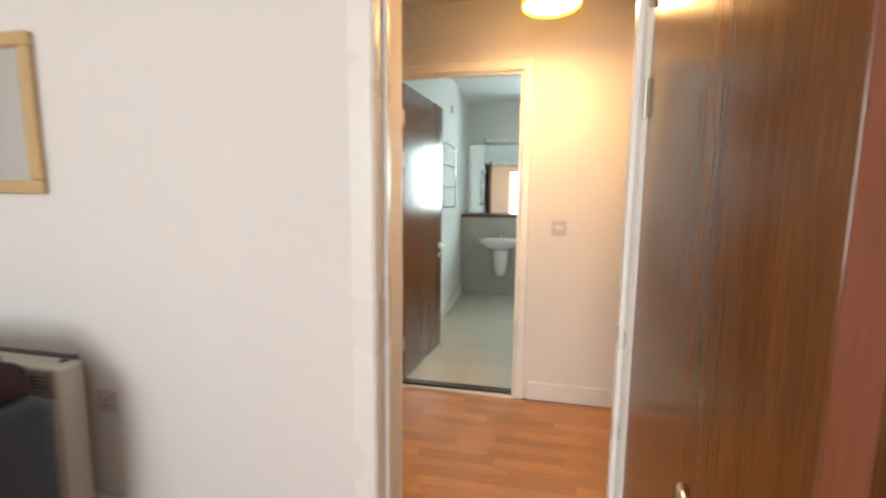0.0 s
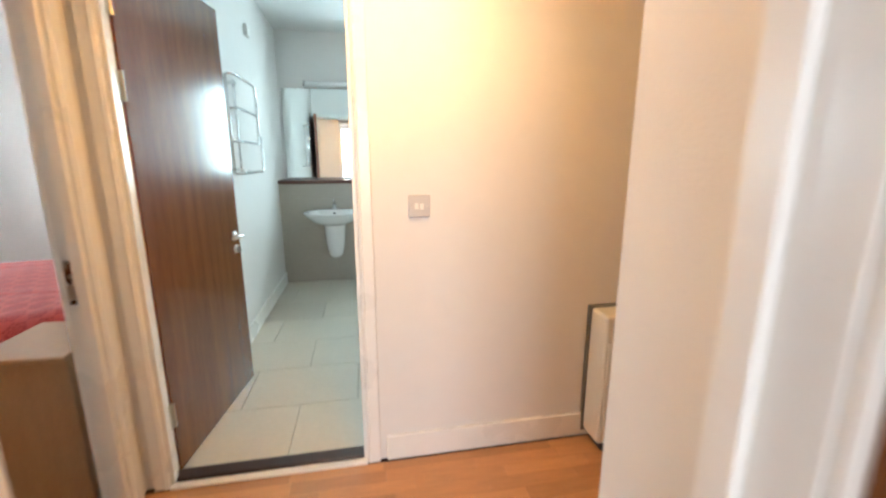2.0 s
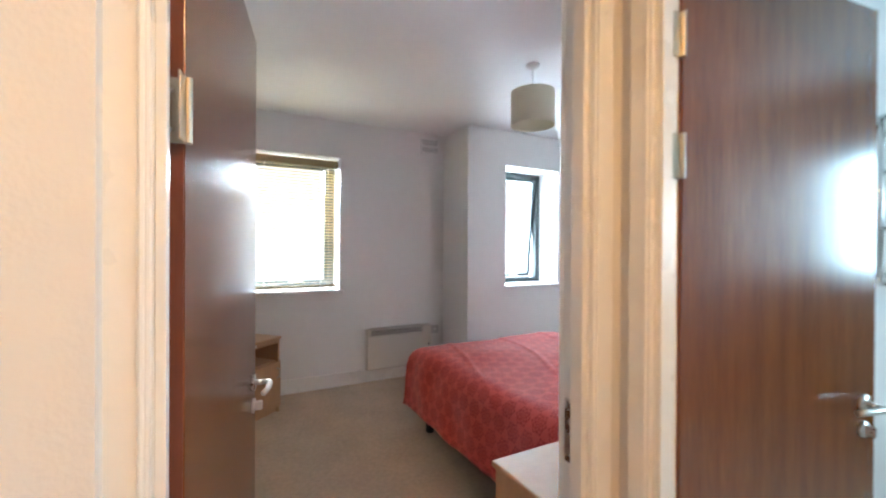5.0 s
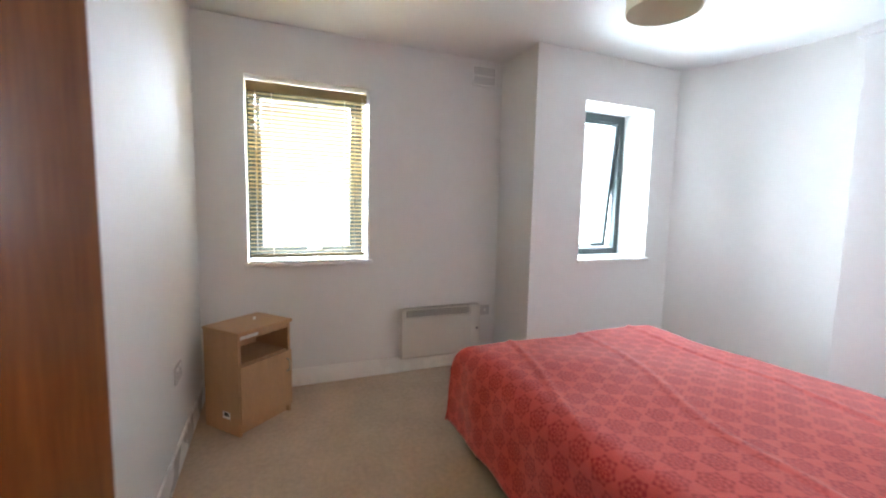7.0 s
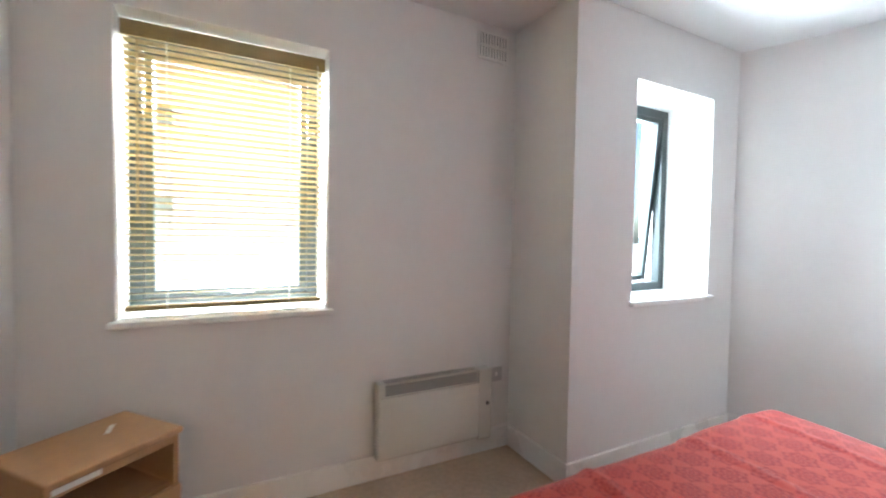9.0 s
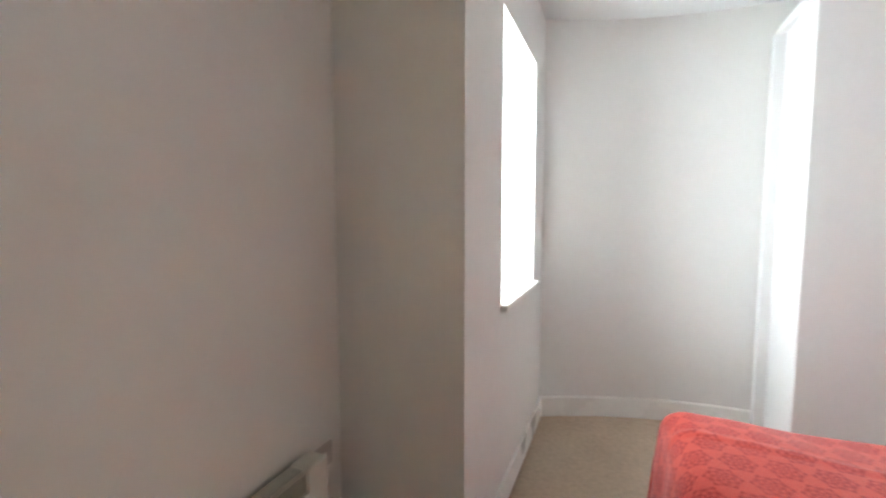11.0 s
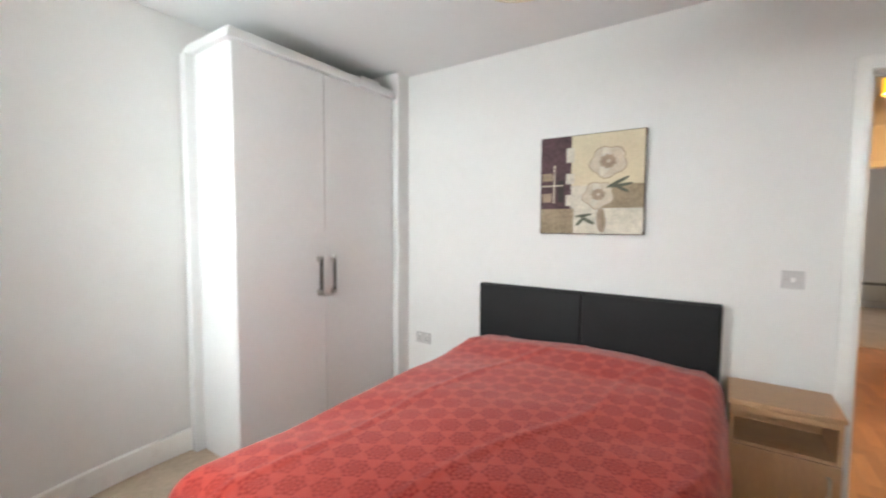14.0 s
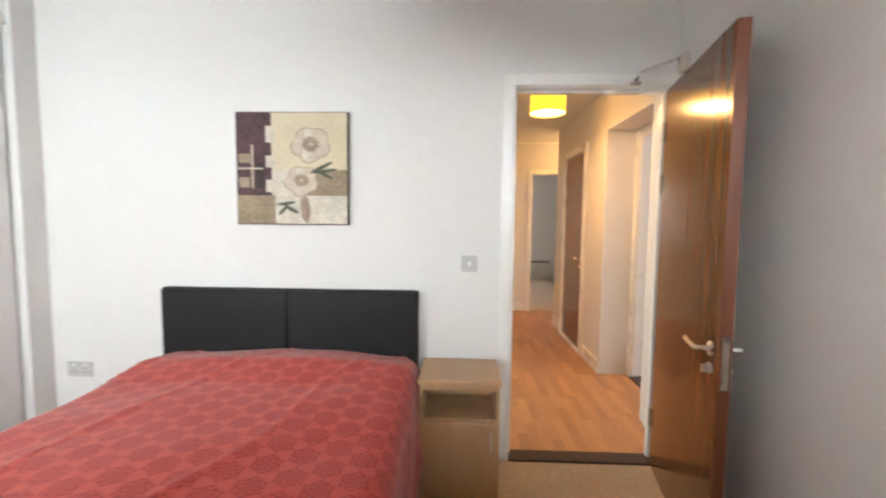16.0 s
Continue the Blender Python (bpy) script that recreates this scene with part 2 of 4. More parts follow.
# ---- mesh helpers ----
def finish(name, bm, material, smooth=False):
    me = bpy.data.meshes.new(name)
    bmesh.ops.recalc_face_normals(bm, faces=bm.faces[:])
    bm.to_mesh(me)
    bm.free()
    me.materials.append(material)
    if smooth:
        for p in me.polygons:
            p.use_smooth = True
    return me


def part(name, bm, material, parent=None, label="", smooth=False):
    ob = new(name, finish(name, bm, material, smooth))
    if parent:
        ob.parent = parent
    if label:
        ob["label"] = label
    return ob


def box(x0, x1, y0, y1, z0, z1, bevel=0.0, bm=None, turn=None, seg=2):
    bm = bm or bmesh.new()
    made = bmesh.ops.create_cube(bm, size=1)["verts"]
    for v in made:
        v.co = Vector((x0 + (v.co.x + 0.5) * (x1 - x0), y0 + (v.co.y + 0.5) * (y1 - y0), z0 + (v.co.z + 0.5) * (z1 - z0)))
    if bevel:
        edges = list({e for v in made for e in v.link_edges})
        res = bmesh.ops.bevel(bm, geom=edges, offset=bevel, segments=seg, affect="EDGES", profile=0.5)
        made = list({v for f in res["faces"] for v in f.verts} | {v for v in made if v.is_valid})
    if turn:
        bmesh.ops.transform(bm, matrix=turn, verts=made)
    return bm


def rod(a, b, r, bm=None, seg=14, r2=None):
    bm = bm or bmesh.new()
    a, b = Vector(a), Vector(b)
    d = b - a
    m = Matrix.Translation((a + b) / 2) @ d.to_track_quat("Z", "Y").to_matrix().to_4x4()
    bmesh.ops.create_cone(bm, cap_ends=True, segments=seg, radius1=r, radius2=r if r2 is None else r2, depth=d.length, matrix=m)
    return bm


def tube(points, r, bm=None, seg=10):
    """A round bar along a line of points."""
    bm = bm or bmesh.new()
    pts = [Vector(p) for p in points]
    rings = []
    for i, p in enumerate(pts):
        d = (pts[min(i + 1, len(pts) - 1)] - pts[max(i - 1, 0)]).normalized()
        side = d.orthogonal() if not rings else (last - d * last.dot(d))
        side.normalize()
        last = side
        up = d.cross(side)
        rings.append([bm.verts.new(p + r * (math.cos(k * math.tau / seg) * side + math.sin(k * math.tau / seg) * up)) for k in range(seg)])
    for q, s in zip(rings, rings[1:]):
        for k in range(seg):
            bm.faces.new((q[k], q[(k + 1) % seg], s[(k + 1) % seg], s[k]))
    bm.faces.new(rings[0])
    bm.faces.new(rings[-1])
    return bm


def lathe(profile, bm=None, seg=40, squash=(1, 1), at=(0, 0, 0)):
    """A turned shape from (radius, height) pairs."""
    bm = bm or bmesh.new()
    rings = [[bm.verts.new((at[0] + r * squash[0] * math.cos(k * math.tau / seg), at[1] + r * squash[1] * math.sin(k * math.tau / seg), at[2] + z)) for k in range(seg)] for r, z in profile]
    for q, s in zip(rings, rings[1:]):
        for k in range(seg):
            bm.faces.new((q[k], q[(k + 1) % seg], s[(k + 1) % seg], s[k]))
    return bm


def arc(c, r, a0, a1, u, v, steps=6):
    c, u, v = Vector(c), Vector(u), Vector(v)
    return [c + r * (math.cos(a) * u + math.sin(a) * v) for a in (radians(a0 + (a1 - a0) * i / steps) for i in range(steps + 1))]


def wall(name, axis, p0, p1, u0, u1, z0, z1, openings=(), material=None, label="plain white painted plaster wall"):
    """A thick wall with through openings: axis is the one across its thickness (p0 to p1); openings are (u0, u1, z0, z1)."""
    us = sorted({u0, u1, *[o[0] for o in openings], *[o[1] for o in openings]})
    zs = sorted({z0, z1, *[o[2] for o in openings], *[o[3] for o in openings]})
    bm, known = bmesh.new(), {}

    def vert(p, u, z):
        key = (p, round(u, 5), round(z, 5))
        if key not in known:
            known[key] = bm.verts.new((p, u, z) if axis == "x" else (u, p, z))
        return known[key]

    def solid(i, j):
        if not (0 <= i < len(us) - 1 and 0 <= j < len(zs) - 1):
            return False
        u, z = (us[i] + us[i + 1]) / 2, (zs[j] + zs[j + 1]) / 2
        return not any(o[0] < u < o[1] and o[2] < z < o[3] for o in openings)

    for i in range(len(us) - 1):
        for j in range(len(zs) - 1):
            if not solid(i, j):
                continue
            a, b, c, d = us[i], us[i + 1], zs[j], zs[j + 1]
            for p in (p0, p1):
                bm.faces.new([vert(p, a, c), vert(p, b, c), vert(p, b, d), vert(p, a, d)])
            for (di, dj), (e, f) in (((-1, 0), ((a, c), (a, d))), ((1, 0), ((b, c), (b, d))), ((0, -1), ((a, c), (b, c))), ((0, 1), ((a, d), (b, d)))):
                if not solid(i + di, j + dj):
                    bm.faces.new([vert(p0, *e), vert(p0, *f), vert(p1, *f), vert(p1, *e)])
    ob = part(name, bm, material or PAINT)
    return tagged(ob, label, "wall", kind="structure")


def thing(name, label, category, at=(0, 0, 0), turn=0.0, group="", kind=""):
    ob = new(name)
    ob.matrix_basis = pose(*at, 0, 0, turn)
    return tagged(ob, label, category, group, kind)


# ---- structure ----
TOP = 2.75
wall("wall_bedroom_headboard", "x", 0.0, 0.07, -0.96, 3.45, 0, TOP, [(-0.94, -0.08, 0, 2.06)])
wall("wall_bathroom", "y", 0.0, 0.07, 0.07, 3.85, 0, TOP, [(0.13, 0.965, 0, 2.06)])
wall("wall_bathroom_west", "x", 0.0705, 0.12, 0.0705, 3.25, 0, TOP)
wall("wall_corridor_south", "y", -1.40, -1.06, -2.2, 3.05, 0, TOP, [(0.51, 1.335, 0, 2.10), (1.87, 2.69, 0, 2.06)])
wall("wall_bedroom_west", "x", -3.60, -3.17, -1.06, 1.27, 0, TOP, [(-0.668, 0.164, 0.90, 2.165)])
wall("wall_bedroom_bay", "x", -3.17, -2.668, 1.27, 2.95, 0, TOP, [(1.72, 2.43, 0.92, 2.16)])
wall("wall_bedroom_south", "y", -1.06, -0.96, -3.60, 0.12, 0, TOP)
wall("wall_bathroom_back", "y", 3.25, 3.45, 0.12, 2.30, 0, TOP, [(1.17, 1.98, 1.10, 2.12)])
wall("wall_bathroom_east", "x", 2.20, 2.30, 0.12, 3.25, 0, TOP)
wall("wall_corridor_end", "x", 3.85, 3.97, -2.7, 0.12, 0, TOP, [(-1.68, -0.86, 0, 2.03)])
wall("wall_corridor_return", "x", 2.95, 3.05, -2.7, -1.40, 0, TOP)
wall("wall_corridor_recess", "y", -2.8, -2.7, 2.95, 3.97, 0, TOP)
# unseen opening added for the far room's light
wall("wall_far_room_east", "x", 7.1, 7.3, -3.2, 0.7, 0, TOP, [(-1.0, 0.3, 0.9, 2.1)])
wall("wall_far_room_north", "y", 0.6, 0.7, 3.97, 7.1, 0, TOP)
wall("wall_far_room_south", "y", -3.2, -3.1, 3.97, 7.1, 0, TOP)
wall("wall_far_room_west", "x", 3.87, 3.97, 0.12, 0.7, 0, TOP)
wall("wall_far_room_west_2", "x", 3.87, 3.97, -3.2, -2.8, 0, TOP)
wall("wall_living_west", "x", -2.3, -2.2, -6.2, -1.40, 0, TOP)
wall("wall_living_east", "x", 2.85, 2.95, -6.0, -1.40, 0, TOP)
wall("wall_living_south", "y", -6.2, -6.0, -2.2, 2.95, 0, TOP, [(-0.9, 1.3, 0.7, 2.3)])


def bay_line(steps=26):
    """The bedroom's curved north wall: from the bay's corner, bending, to the wardrobe, then straight."""
    pts = []
    for i in range(steps + 1):
        x = -2.668 + 1.168 * i / steps
        pts.append((x, 3.0 - 0.30 * ((-1.5 - x) / 1.168) ** 2))
    return pts + [(0.0, 3.0)]


def curved_strip(name, line, inset, thick, z0, z1, material):
    """A strip standing along a line of (x, y), its face inset into the room by that much."""
    bm, rows = bmesh.new(), []
    for i, (x, y) in enumerate(line):
        a, b = line[max(0, i - 1)], line[min(len(line) - 1, i + 1)]
        d = Vector((b[0] - a[0], b[1] - a[1])).normalized()
        n = Vector((d.y, -d.x))
        rows.append([bm.verts.new((x + n.x * s, y + n.y * s, z)) for s, z in ((inset, z0), (inset, z1 - 0.008), (inset - 0.006, z1), (-thick, z1), (-thick, z0))])
    for q, s in zip(rows, rows[1:]):
        for k in range(5):
            bm.faces.new((q[k], q[(k + 1) % 5], s[(k + 1) % 5], s[k]))
    bm.faces.new(rows[0])
    bm.faces.new(rows[-1])
    return part(name, bm, material)


w = curved_strip("wall_bedroom_curved", bay_line(), 0.0, 0.2, 0, TOP, PAINT)
tagged(w, "white plaster wall that curves round behind the wardrobe", "wall", kind="structure")
tagged(part("wall_pier", box(-0.13, 0, 2.50, 2.999, 0, TOP), PAINT), "narrow boxed plaster pier beside the wardrobe", "wall", kind="structure")


def slab(name, x0, x1, y0, y1, z0, z1, material, label, category):
    return tagged(part(name, box(x0, x1, y0, y1, z0, z1), material), label, category, kind="structure")


slab("ceiling_bedroom", -3.17, 0.0, -0.96, 3.0, 2.51, 2.74, CEIL, "plain white painted bedroom ceiling", "ceiling")
slab("ceiling_corridor", 0.07, 3.85, -1.06, 0.0, 2.45, 2.74, CEIL, "plain white painted corridor ceiling", "ceiling")
slab("ceiling_corridor_recess", 3.05, 3.85, -2.7, -1.062, 2.45, 2.74, CEIL, "plain white painted corridor ceiling", "ceiling")
slab("ceiling_bathroom", 0.07, 2.2, 0.07, 3.25, 2.60, 2.74, CEIL, "plain white painted bathroom ceiling", "ceiling")
slab("ceiling_living", -2.2, 2.85, -6.0, -1.40, 2.5, 2.74, CEIL, "plain white painted living room ceiling", "ceiling")
slab("ceiling_far_room", 3.97, 7.1, -3.1, 0.6, 2.5, 2.74, CEIL, "plain white painted ceiling", "ceiling")
# unseen cover slab, added so that no sun leaks in between walls and ceilings
slab("roof", -3.7, 7.4, -6.3, 3.6, 2.752, 2.95, ROOFT, "unseen grey slab added over the flat to keep the sun out", "roof")
slab("floor_bedroom", -3.17, 0.03, -0.96, 3.0, -0.12, 0.0, CARPET, "beige cut-pile carpet over the bedroom floor", "floor")
slab("floor_bathroom", 0.07, 2.2, 0.07, 3.25, -0.12, -0.006, GROUT, "tiled bathroom floor with thin joints", "floor")
floor_hall = slab("floor_corridor", 0.031, 3.85, -2.7, 0.069, -0.12, -0.010, THRESH, "orange-brown laminate strip floor of the corridor", "floor")
floor_living = slab("floor_living", -2.2, 2.95, -6.0, -1.38, -0.12, -0.0105, THRESH, "orange-brown laminate strip floor of the living room", "floor")
slab("floor_far_room", 3.90, 7.1, -3.1, 0.6, -0.115, 0.001, CARPET, "beige carpet in the far room", "floor")
slab("ground", -60, 60, -60, 60, -0.6, -0.3, ASPHALT, "grey paved ground outside the windows", "ground")


# ---- skirting ----
def skirting(x0, x1, y0, y1, h):
    bm = box(x0, x1, y0, y1, 0, h, 0.005)
    return tagged(part("baseboard", bm, GLOSS), "white gloss painted skirting board", "baseboard", kind="structure")


b = curved_strip("baseboard", bay_line(), 0.016, -0.001, 0.0, 0.13, GLOSS)
tagged(b, "white gloss painted skirting board following the curve", "baseboard", kind="structure")
for s in ((-3.17, -3.154, -0.96, 1.27), (-3.154, -2.652, 1.254, 1.27), (-2.668, -2.652, 1.27, 2.69), (-3.154, -0.001, -0.96, -0.944), (-0.016, 0, 0.0, 2.5)):
    skirting(*s, 0.13)
for s in ((1.02, 3.85, -0.016, 0.0), (1.34, 1.80, -1.06, -1.044), (2.76, 3.05, -1.06, -1.044), (0.19, 0.43, -1.06, -1.044), (3.834, 3.85, -0.79, -0.016), (0.12, 0.136, 0.075, 2.87),
          (-2.2, 0.42, -1.416, -1.40)):
    skirting(*s, 0.118)


# ---- door frames ----
def door_frame(name, axis, p0, p1, u0, u1, top, label, sides=(1, 1), wide=0.07, stop=None):
    """Lining, door stop and moulded architraves round an opening; axis is the one across the wall (p0 to p1)."""
    holder = thing(name, label, "door frame", kind="structure")

    def bx(a, b, c, d, e, f, bev, bm=None):
        return box(a, b, c, d, e, f, bev, bm) if axis == "x" else box(c, d, a, b, e, f, bev, bm)

    t = 0.03
    part("lining", bx(p0, p1, u0 - t, u0, 0, top, 0.002), GLOSS, holder)
    part("lining", bx(p0, p1, u1, u1 + t, 0, top, 0.002), GLOSS, holder)
    part("lining", bx(p0, p1, u0 - t, u1 + t, top, top + t, 0.002), GLOSS, holder)
    if stop:
        for a, b, e, f in ((u0, u0 + 0.014, 0, top), (u1 - 0.014, u1, 0, top), (u0 + 0.014, u1 - 0.014, top - 0.014, top)):
            part("door_stop", bx(stop, stop + 0.035, a, b, e, f, 0.002), GLOSS, holder)
    for side, p, d in ((sides[0], p0, -1), (sides[1], p1, 1)):
        if not side:
            continue
        for off, th, ww, bead in ((0.006, 0.016, wide, 0.004), (0.006, 0.021, 0.022, -0.002)):
            x0, x1 = sorted((p, p + d * th))
            lo = bx(x0, x1, u0 - ww - off + 0.012, u0 - off + bead, 0, top + (wide if ww > 0.03 else 0.022), 0.004)
            part("architrave", lo, GLOSS, holder)
            part("architrave", bx(x0, x1, u1 + off - bead, u1 + ww + off - 0.012, 0, top + (wide if ww > 0.03 else 0.022), 0.004), GLOSS, holder)
            part("architrave", bx(x0, x1, u0 - off + bead, u1 + off - bead, top + off - bead, top + (wide if ww > 0.03 else 0.022), 0.004), GLOSS, holder)
    return holder


door_frame("door_frame_bedroom", "x", -0.002, 0.072, -0.91, -0.112, 2.03, "white gloss door lining and architrave of the bedroom", stop=0.036)
door_frame("door_frame_bathroom", "y", -0.002, 0.072, 0.16, 0.935, 2.03, "white gloss door lining and architrave of the bathroom", stop=-0.001, wide=0.062)
door_frame("door_frame_living", "y", -1.402, -1.30, 0.54, 1.27, 2.04, "white gloss door lining and architrave of the living room", sides=(1, 0), stop=-1.35, wide=0.09)
door_frame("door_frame_cupboard", "y", -1.20, -1.058, 1.90, 2.66, 2.03, "white gloss door lining of the corridor cupboard", sides=(0, 1))
door_frame("door_frame_far_room", "x", 3.848, 3.972, -1.65, -0.89, 2.0, "white gloss door lining of the far room")
tagged(part("threshold_bedroom", box(-0.03, 0.075, -0.91, -0.112, -0.01, 0.012, 0.004), THRESH), "dark wooden threshold under the bedroom door", "threshold", kind="structure")
tagged(part("threshold_bathroom", box(0.16, 0.935, 0.012, 0.075, -0.01, 0.022, 0.004), THRESH), "dark wooden threshold of the bathroom", "threshold", kind="structure")
tagged(part("threshold_bathroom_strip", box(0.16, 0.935, -0.022, 0.011, -0.01, 0.010, 0.003), GLOSS), "pale trim strip before the bathroom threshold", "trim", kind="structure")
tagged(part("threshold_living", box(0.54, 1.27, -1.405, -1.30, -0.01, 0.012, 0.004), THRESH), "dark wooden threshold of the living room", "threshold", kind="structure")
tagged(part("threshold_cupboard", box(1.90, 2.66, -1.085, -1.035, -0.01, 0.010, 0.003), GLOSS), "pale trim strip under the cupboard door", "trim", kind="structure")


tagged(part("door_post", box(1.3005, 1.3345, -1.402, -1.30, 0, 2.10, 0.002), GLOSS), "white boxed post beside the living room door", "trim", kind="structure")
tagged(part("door_head", box(0.5105, 1.300, -1.402, -1.30, 2.071, 2.0995, 0.002), GLOSS), "white boxed head over the living room door", "trim", kind="structure")


# ---- doors ----
def lever(parent, x, y, z, out, way):
    """A bent lever on a round rose with a keyhole rose under it; out is +1 or -1 along y, way along x."""
    part("rose", rod((x, y, z), (x, y + out * 0.008, z), 0.026, seg=24), METAL, parent, "round steel rose", True)
    pts = [(x, y + out * 0.008, z), (x, y + out * 0.04, z)] + [tuple(p) for p in arc((x + way * 0.014, y + out * 0.04, z), 0.014, 180, 90, (way, 0, 0), (0, out, 0), 4)]
    pts += [(x + way * 0.06, y + out * 0.055, z + 0.003), (x + way * 0.10, y + out * 0.054, z + 0.006), (x + way * 0.125, y + out * 0.046, z + 0.004)]
    part("lever", tube(pts, 0.0085), METAL, parent, "bent steel lever handle", True)
    part("keyhole_rose", rod((x, y, z - 0.075), (x, y + out * 0.007, z - 0.075), 0.023, seg=24), METAL, parent, "", True)
    part("thumb_turn", box(x - 0.006, x + 0.006, min(y + out * 0.007, y + out * 0.03), max(y + out * 0.007, y + out * 0.03), z - 0.09, z - 0.06, 0.003), METAL, parent)


def door(name, label, at, turn, w, h=2.01, hinges=(0.27, 1.53, 1.80), handle=0.88, group="doors"):
    d = thing(name, label, "door", at, turn, group)
    t = 0.044
    leaf = part("leaf", box(0.0, w, 0, t, 0.008, h, 0.002), DOORW, d)
    part("lipping", box(-0.0015, 0.0, 0.0015, t - 0.0015, 0.010, h - 0.002), EDGEW, leaf)
    part("lipping", box(w, w + 0.0015, 0.0015, t - 0.0015, 0.010, h - 0.002), EDGEW, leaf)
    for z in hinges:
        hg = part("hinge", rod((-0.006, -0.006, z - 0.05), (-0.006, -0.006, z + 0.05), 0.0065, seg=12), BRASSY, d, "dull steel butt hinge")
        part("hinge_leaf", box(-0.0045, -0.0015, -0.003, 0.032, z - 0.05, z + 0.05, 0.001), BRASSY, hg)
        part("hinge_leaf", box(-0.040, -0.006, -0.0045, -0.0015, z - 0.05, z + 0.05, 0.001), BRASSY, hg)
        for k in (-0.03, 0.0, 0.03):
            part("screw", rod((-0.0045, 0.018 + 0.006 * (k == 0), z + k), (-0.0065, 0.018 + 0.006 * (k == 0), z + k), 0.004, seg=8), METAL, hg)
    lever(d, w - 0.06, 0.0, handle, -1, -1)
    lever(d, w - 0.06, t, handle, 1, -1)
    part("lock_plate", box(w + 0.0015, w + 0.004, 0.012, 0.034, handle - 0.13, handle + 0.06, 0.0008), METAL, d, "steel lock face plate")
    return d


door("door_bedroom", "dark red-brown veneer bedroom door standing wide open", (-0.022, -0.882, 0), 168.9, 0.79)
door("door_bathroom", "dark red-brown veneer bathroom door standing open inward", (0.166, 0.080, 0), 82.6, 0.785, h=2.022)
door("door_living", "brown veneer living room door standing open", (1.276, -1.424, 0), -91, 0.735, handle=0.85)
cup = thing("door_cupboard", "closed brown veneer cupboard door in the corridor", "door", group="doors")
part("leaf", box(1.903, 2.657, -1.115, -1.071, 0.012, 2.02, 0.002), DOORW, cup)
lever(cup, 1.96, -1.071, 0.95, 1, 1)
for z in (0.27, 1.53, 1.80):
    part("hinge", rod((2.657, -1.066, z - 0.05), (2.657, -1.066, z + 0.05), 0.0065, seg=12), BRASSY, cup, "dull steel butt hinge")
cl = thing("door_closer", "thin steel closer arm above the bedroom door", "door closer")
part("bracket", box(-0.05, -0.024, -0.74, -0.69, 2.034, 2.052, 0.003), METAL, cl)
part("arm", tube([(-0.04, -0.715, 2.053), (-0.07, -0.73, 2.09), (-0.30, -0.815, 2.075)], 0.007), METAL, cl, "", True)
part("shoe", box(-0.33, -0.27, -0.832, -0.805, 2.008, 2.085, 0.003), METAL, cl)
st = tagged(part("strike_plate", box(0.008, 0.032, -0.1145, -0.1125, 0.82, 0.97, 0.0005), METAL), "steel strike plate on the bedroom door lining", "strike plate")
st2 = tagged(part("strike_plate", box(-1.375, -1.353, 0.5405, 0.5425, 0.80, 0.95, 0.0005), METAL), "steel strike plate on the living room door lining", "strike plate")
st2.matrix_basis = Matrix(((0, 1, 0, 0), (1, 0, 0, 0), (0, 0, 1, 0), (0, 0, 0, 1)))


# ---- windows ----
def window(name, label, x, y0, y1, z0, z1, tilt=0.0, f=0.055):
    """A dark framed casement across x, its sash hung at the head and pushed out by tilt degrees."""
    holder = thing(name, label, "window", kind="structure")
    for a, b, c, d in ((y0, y0 + f, z0, z1), (y1 - f, y1, z0, z1), (y0 + f, y1 - f, z0, z0 + f), (y0 + f, y1 - f, z1 - f, z1)):
        part("window_frame", box(x - 0.06, x, a, b, c, d, 0.003), WINFRAME, holder)
    sash = new("sash")
    sash.parent = holder
    sash.matrix_basis = pose(x - 0.012, 0, z1 - f, 0, tilt, 0)
    g, hgt = f - 0.02, z1 - z0 - 2 * f
    a0, a1 = y0 + f + 0.004, y1 - f - 0.004
    for a, b, c, d in ((a0, a0 + g, -hgt, 0), (a1 - g, a1, -hgt, 0), (a0 + g, a1 - g, -hgt, -hgt + g), (a0 + g, a1 - g, -g, 0)):
        part("sash_bar", box(-0.045, 0.012, a, b, c, d, 0.004), WINFRAME, sash)
    pane = part("pane", box(-0.022, -0.014, a0 + g, a1 - g, -hgt + g, -g), GLASS, sash)
    pane.visible_shadow = False
    part("window_handle", tube([(0.012, (y0 + y1) / 2, -hgt + g / 2), (0.04, (y0 + y1) / 2, -hgt + g / 2), (0.045, (y0 + y1) / 2 + 0.1, -hgt + g / 2)], 0.008), METAL, sash, "", True)
    return holder


window("window_1", "dark framed bedroom window behind a wooden blind", -3.44, -0.668, 0.164, 0.915, 2.165)
window("window_2", "dark green-grey framed casement pushed slightly open", -2.97, 1.72, 2.43, 0.935, 2.16, tilt=5)
wb = thing("window_3", "dark framed bathroom window over the tiled ledge", "window", kind="structure")
for a, b, c, d in ((1.17, 1.23, 1.10, 2.12), (1.92, 1.98, 1.10, 2.12), (1.23, 1.92, 1.10, 1.16), (1.23, 1.92, 2.06, 2.12)):
    part("window_frame", box(a, b, 3.36, 3.42, c, d, 0.003), WINFRAME, wb)
p = part("pane", box(1.23, 1.92, 3.385, 3.393, 1.16, 2.06), GLASS, wb)
p.visible_shadow = False
for nm, x0, x1, y0, y1, z in (("window_sill_1", -3.44, -3.135, -0.69, 0.19, 0.90), ("window_sill_2", -2.97, -2.636, 1.70, 2.455, 0.92)):
    tagged(part(nm, box(x0, x1, y0, y1, z - 0.012, z + 0.016, 0.008, seg=3), GLOSS), "white gloss painted window board with a rounded nose", "window sill", kind="structure")

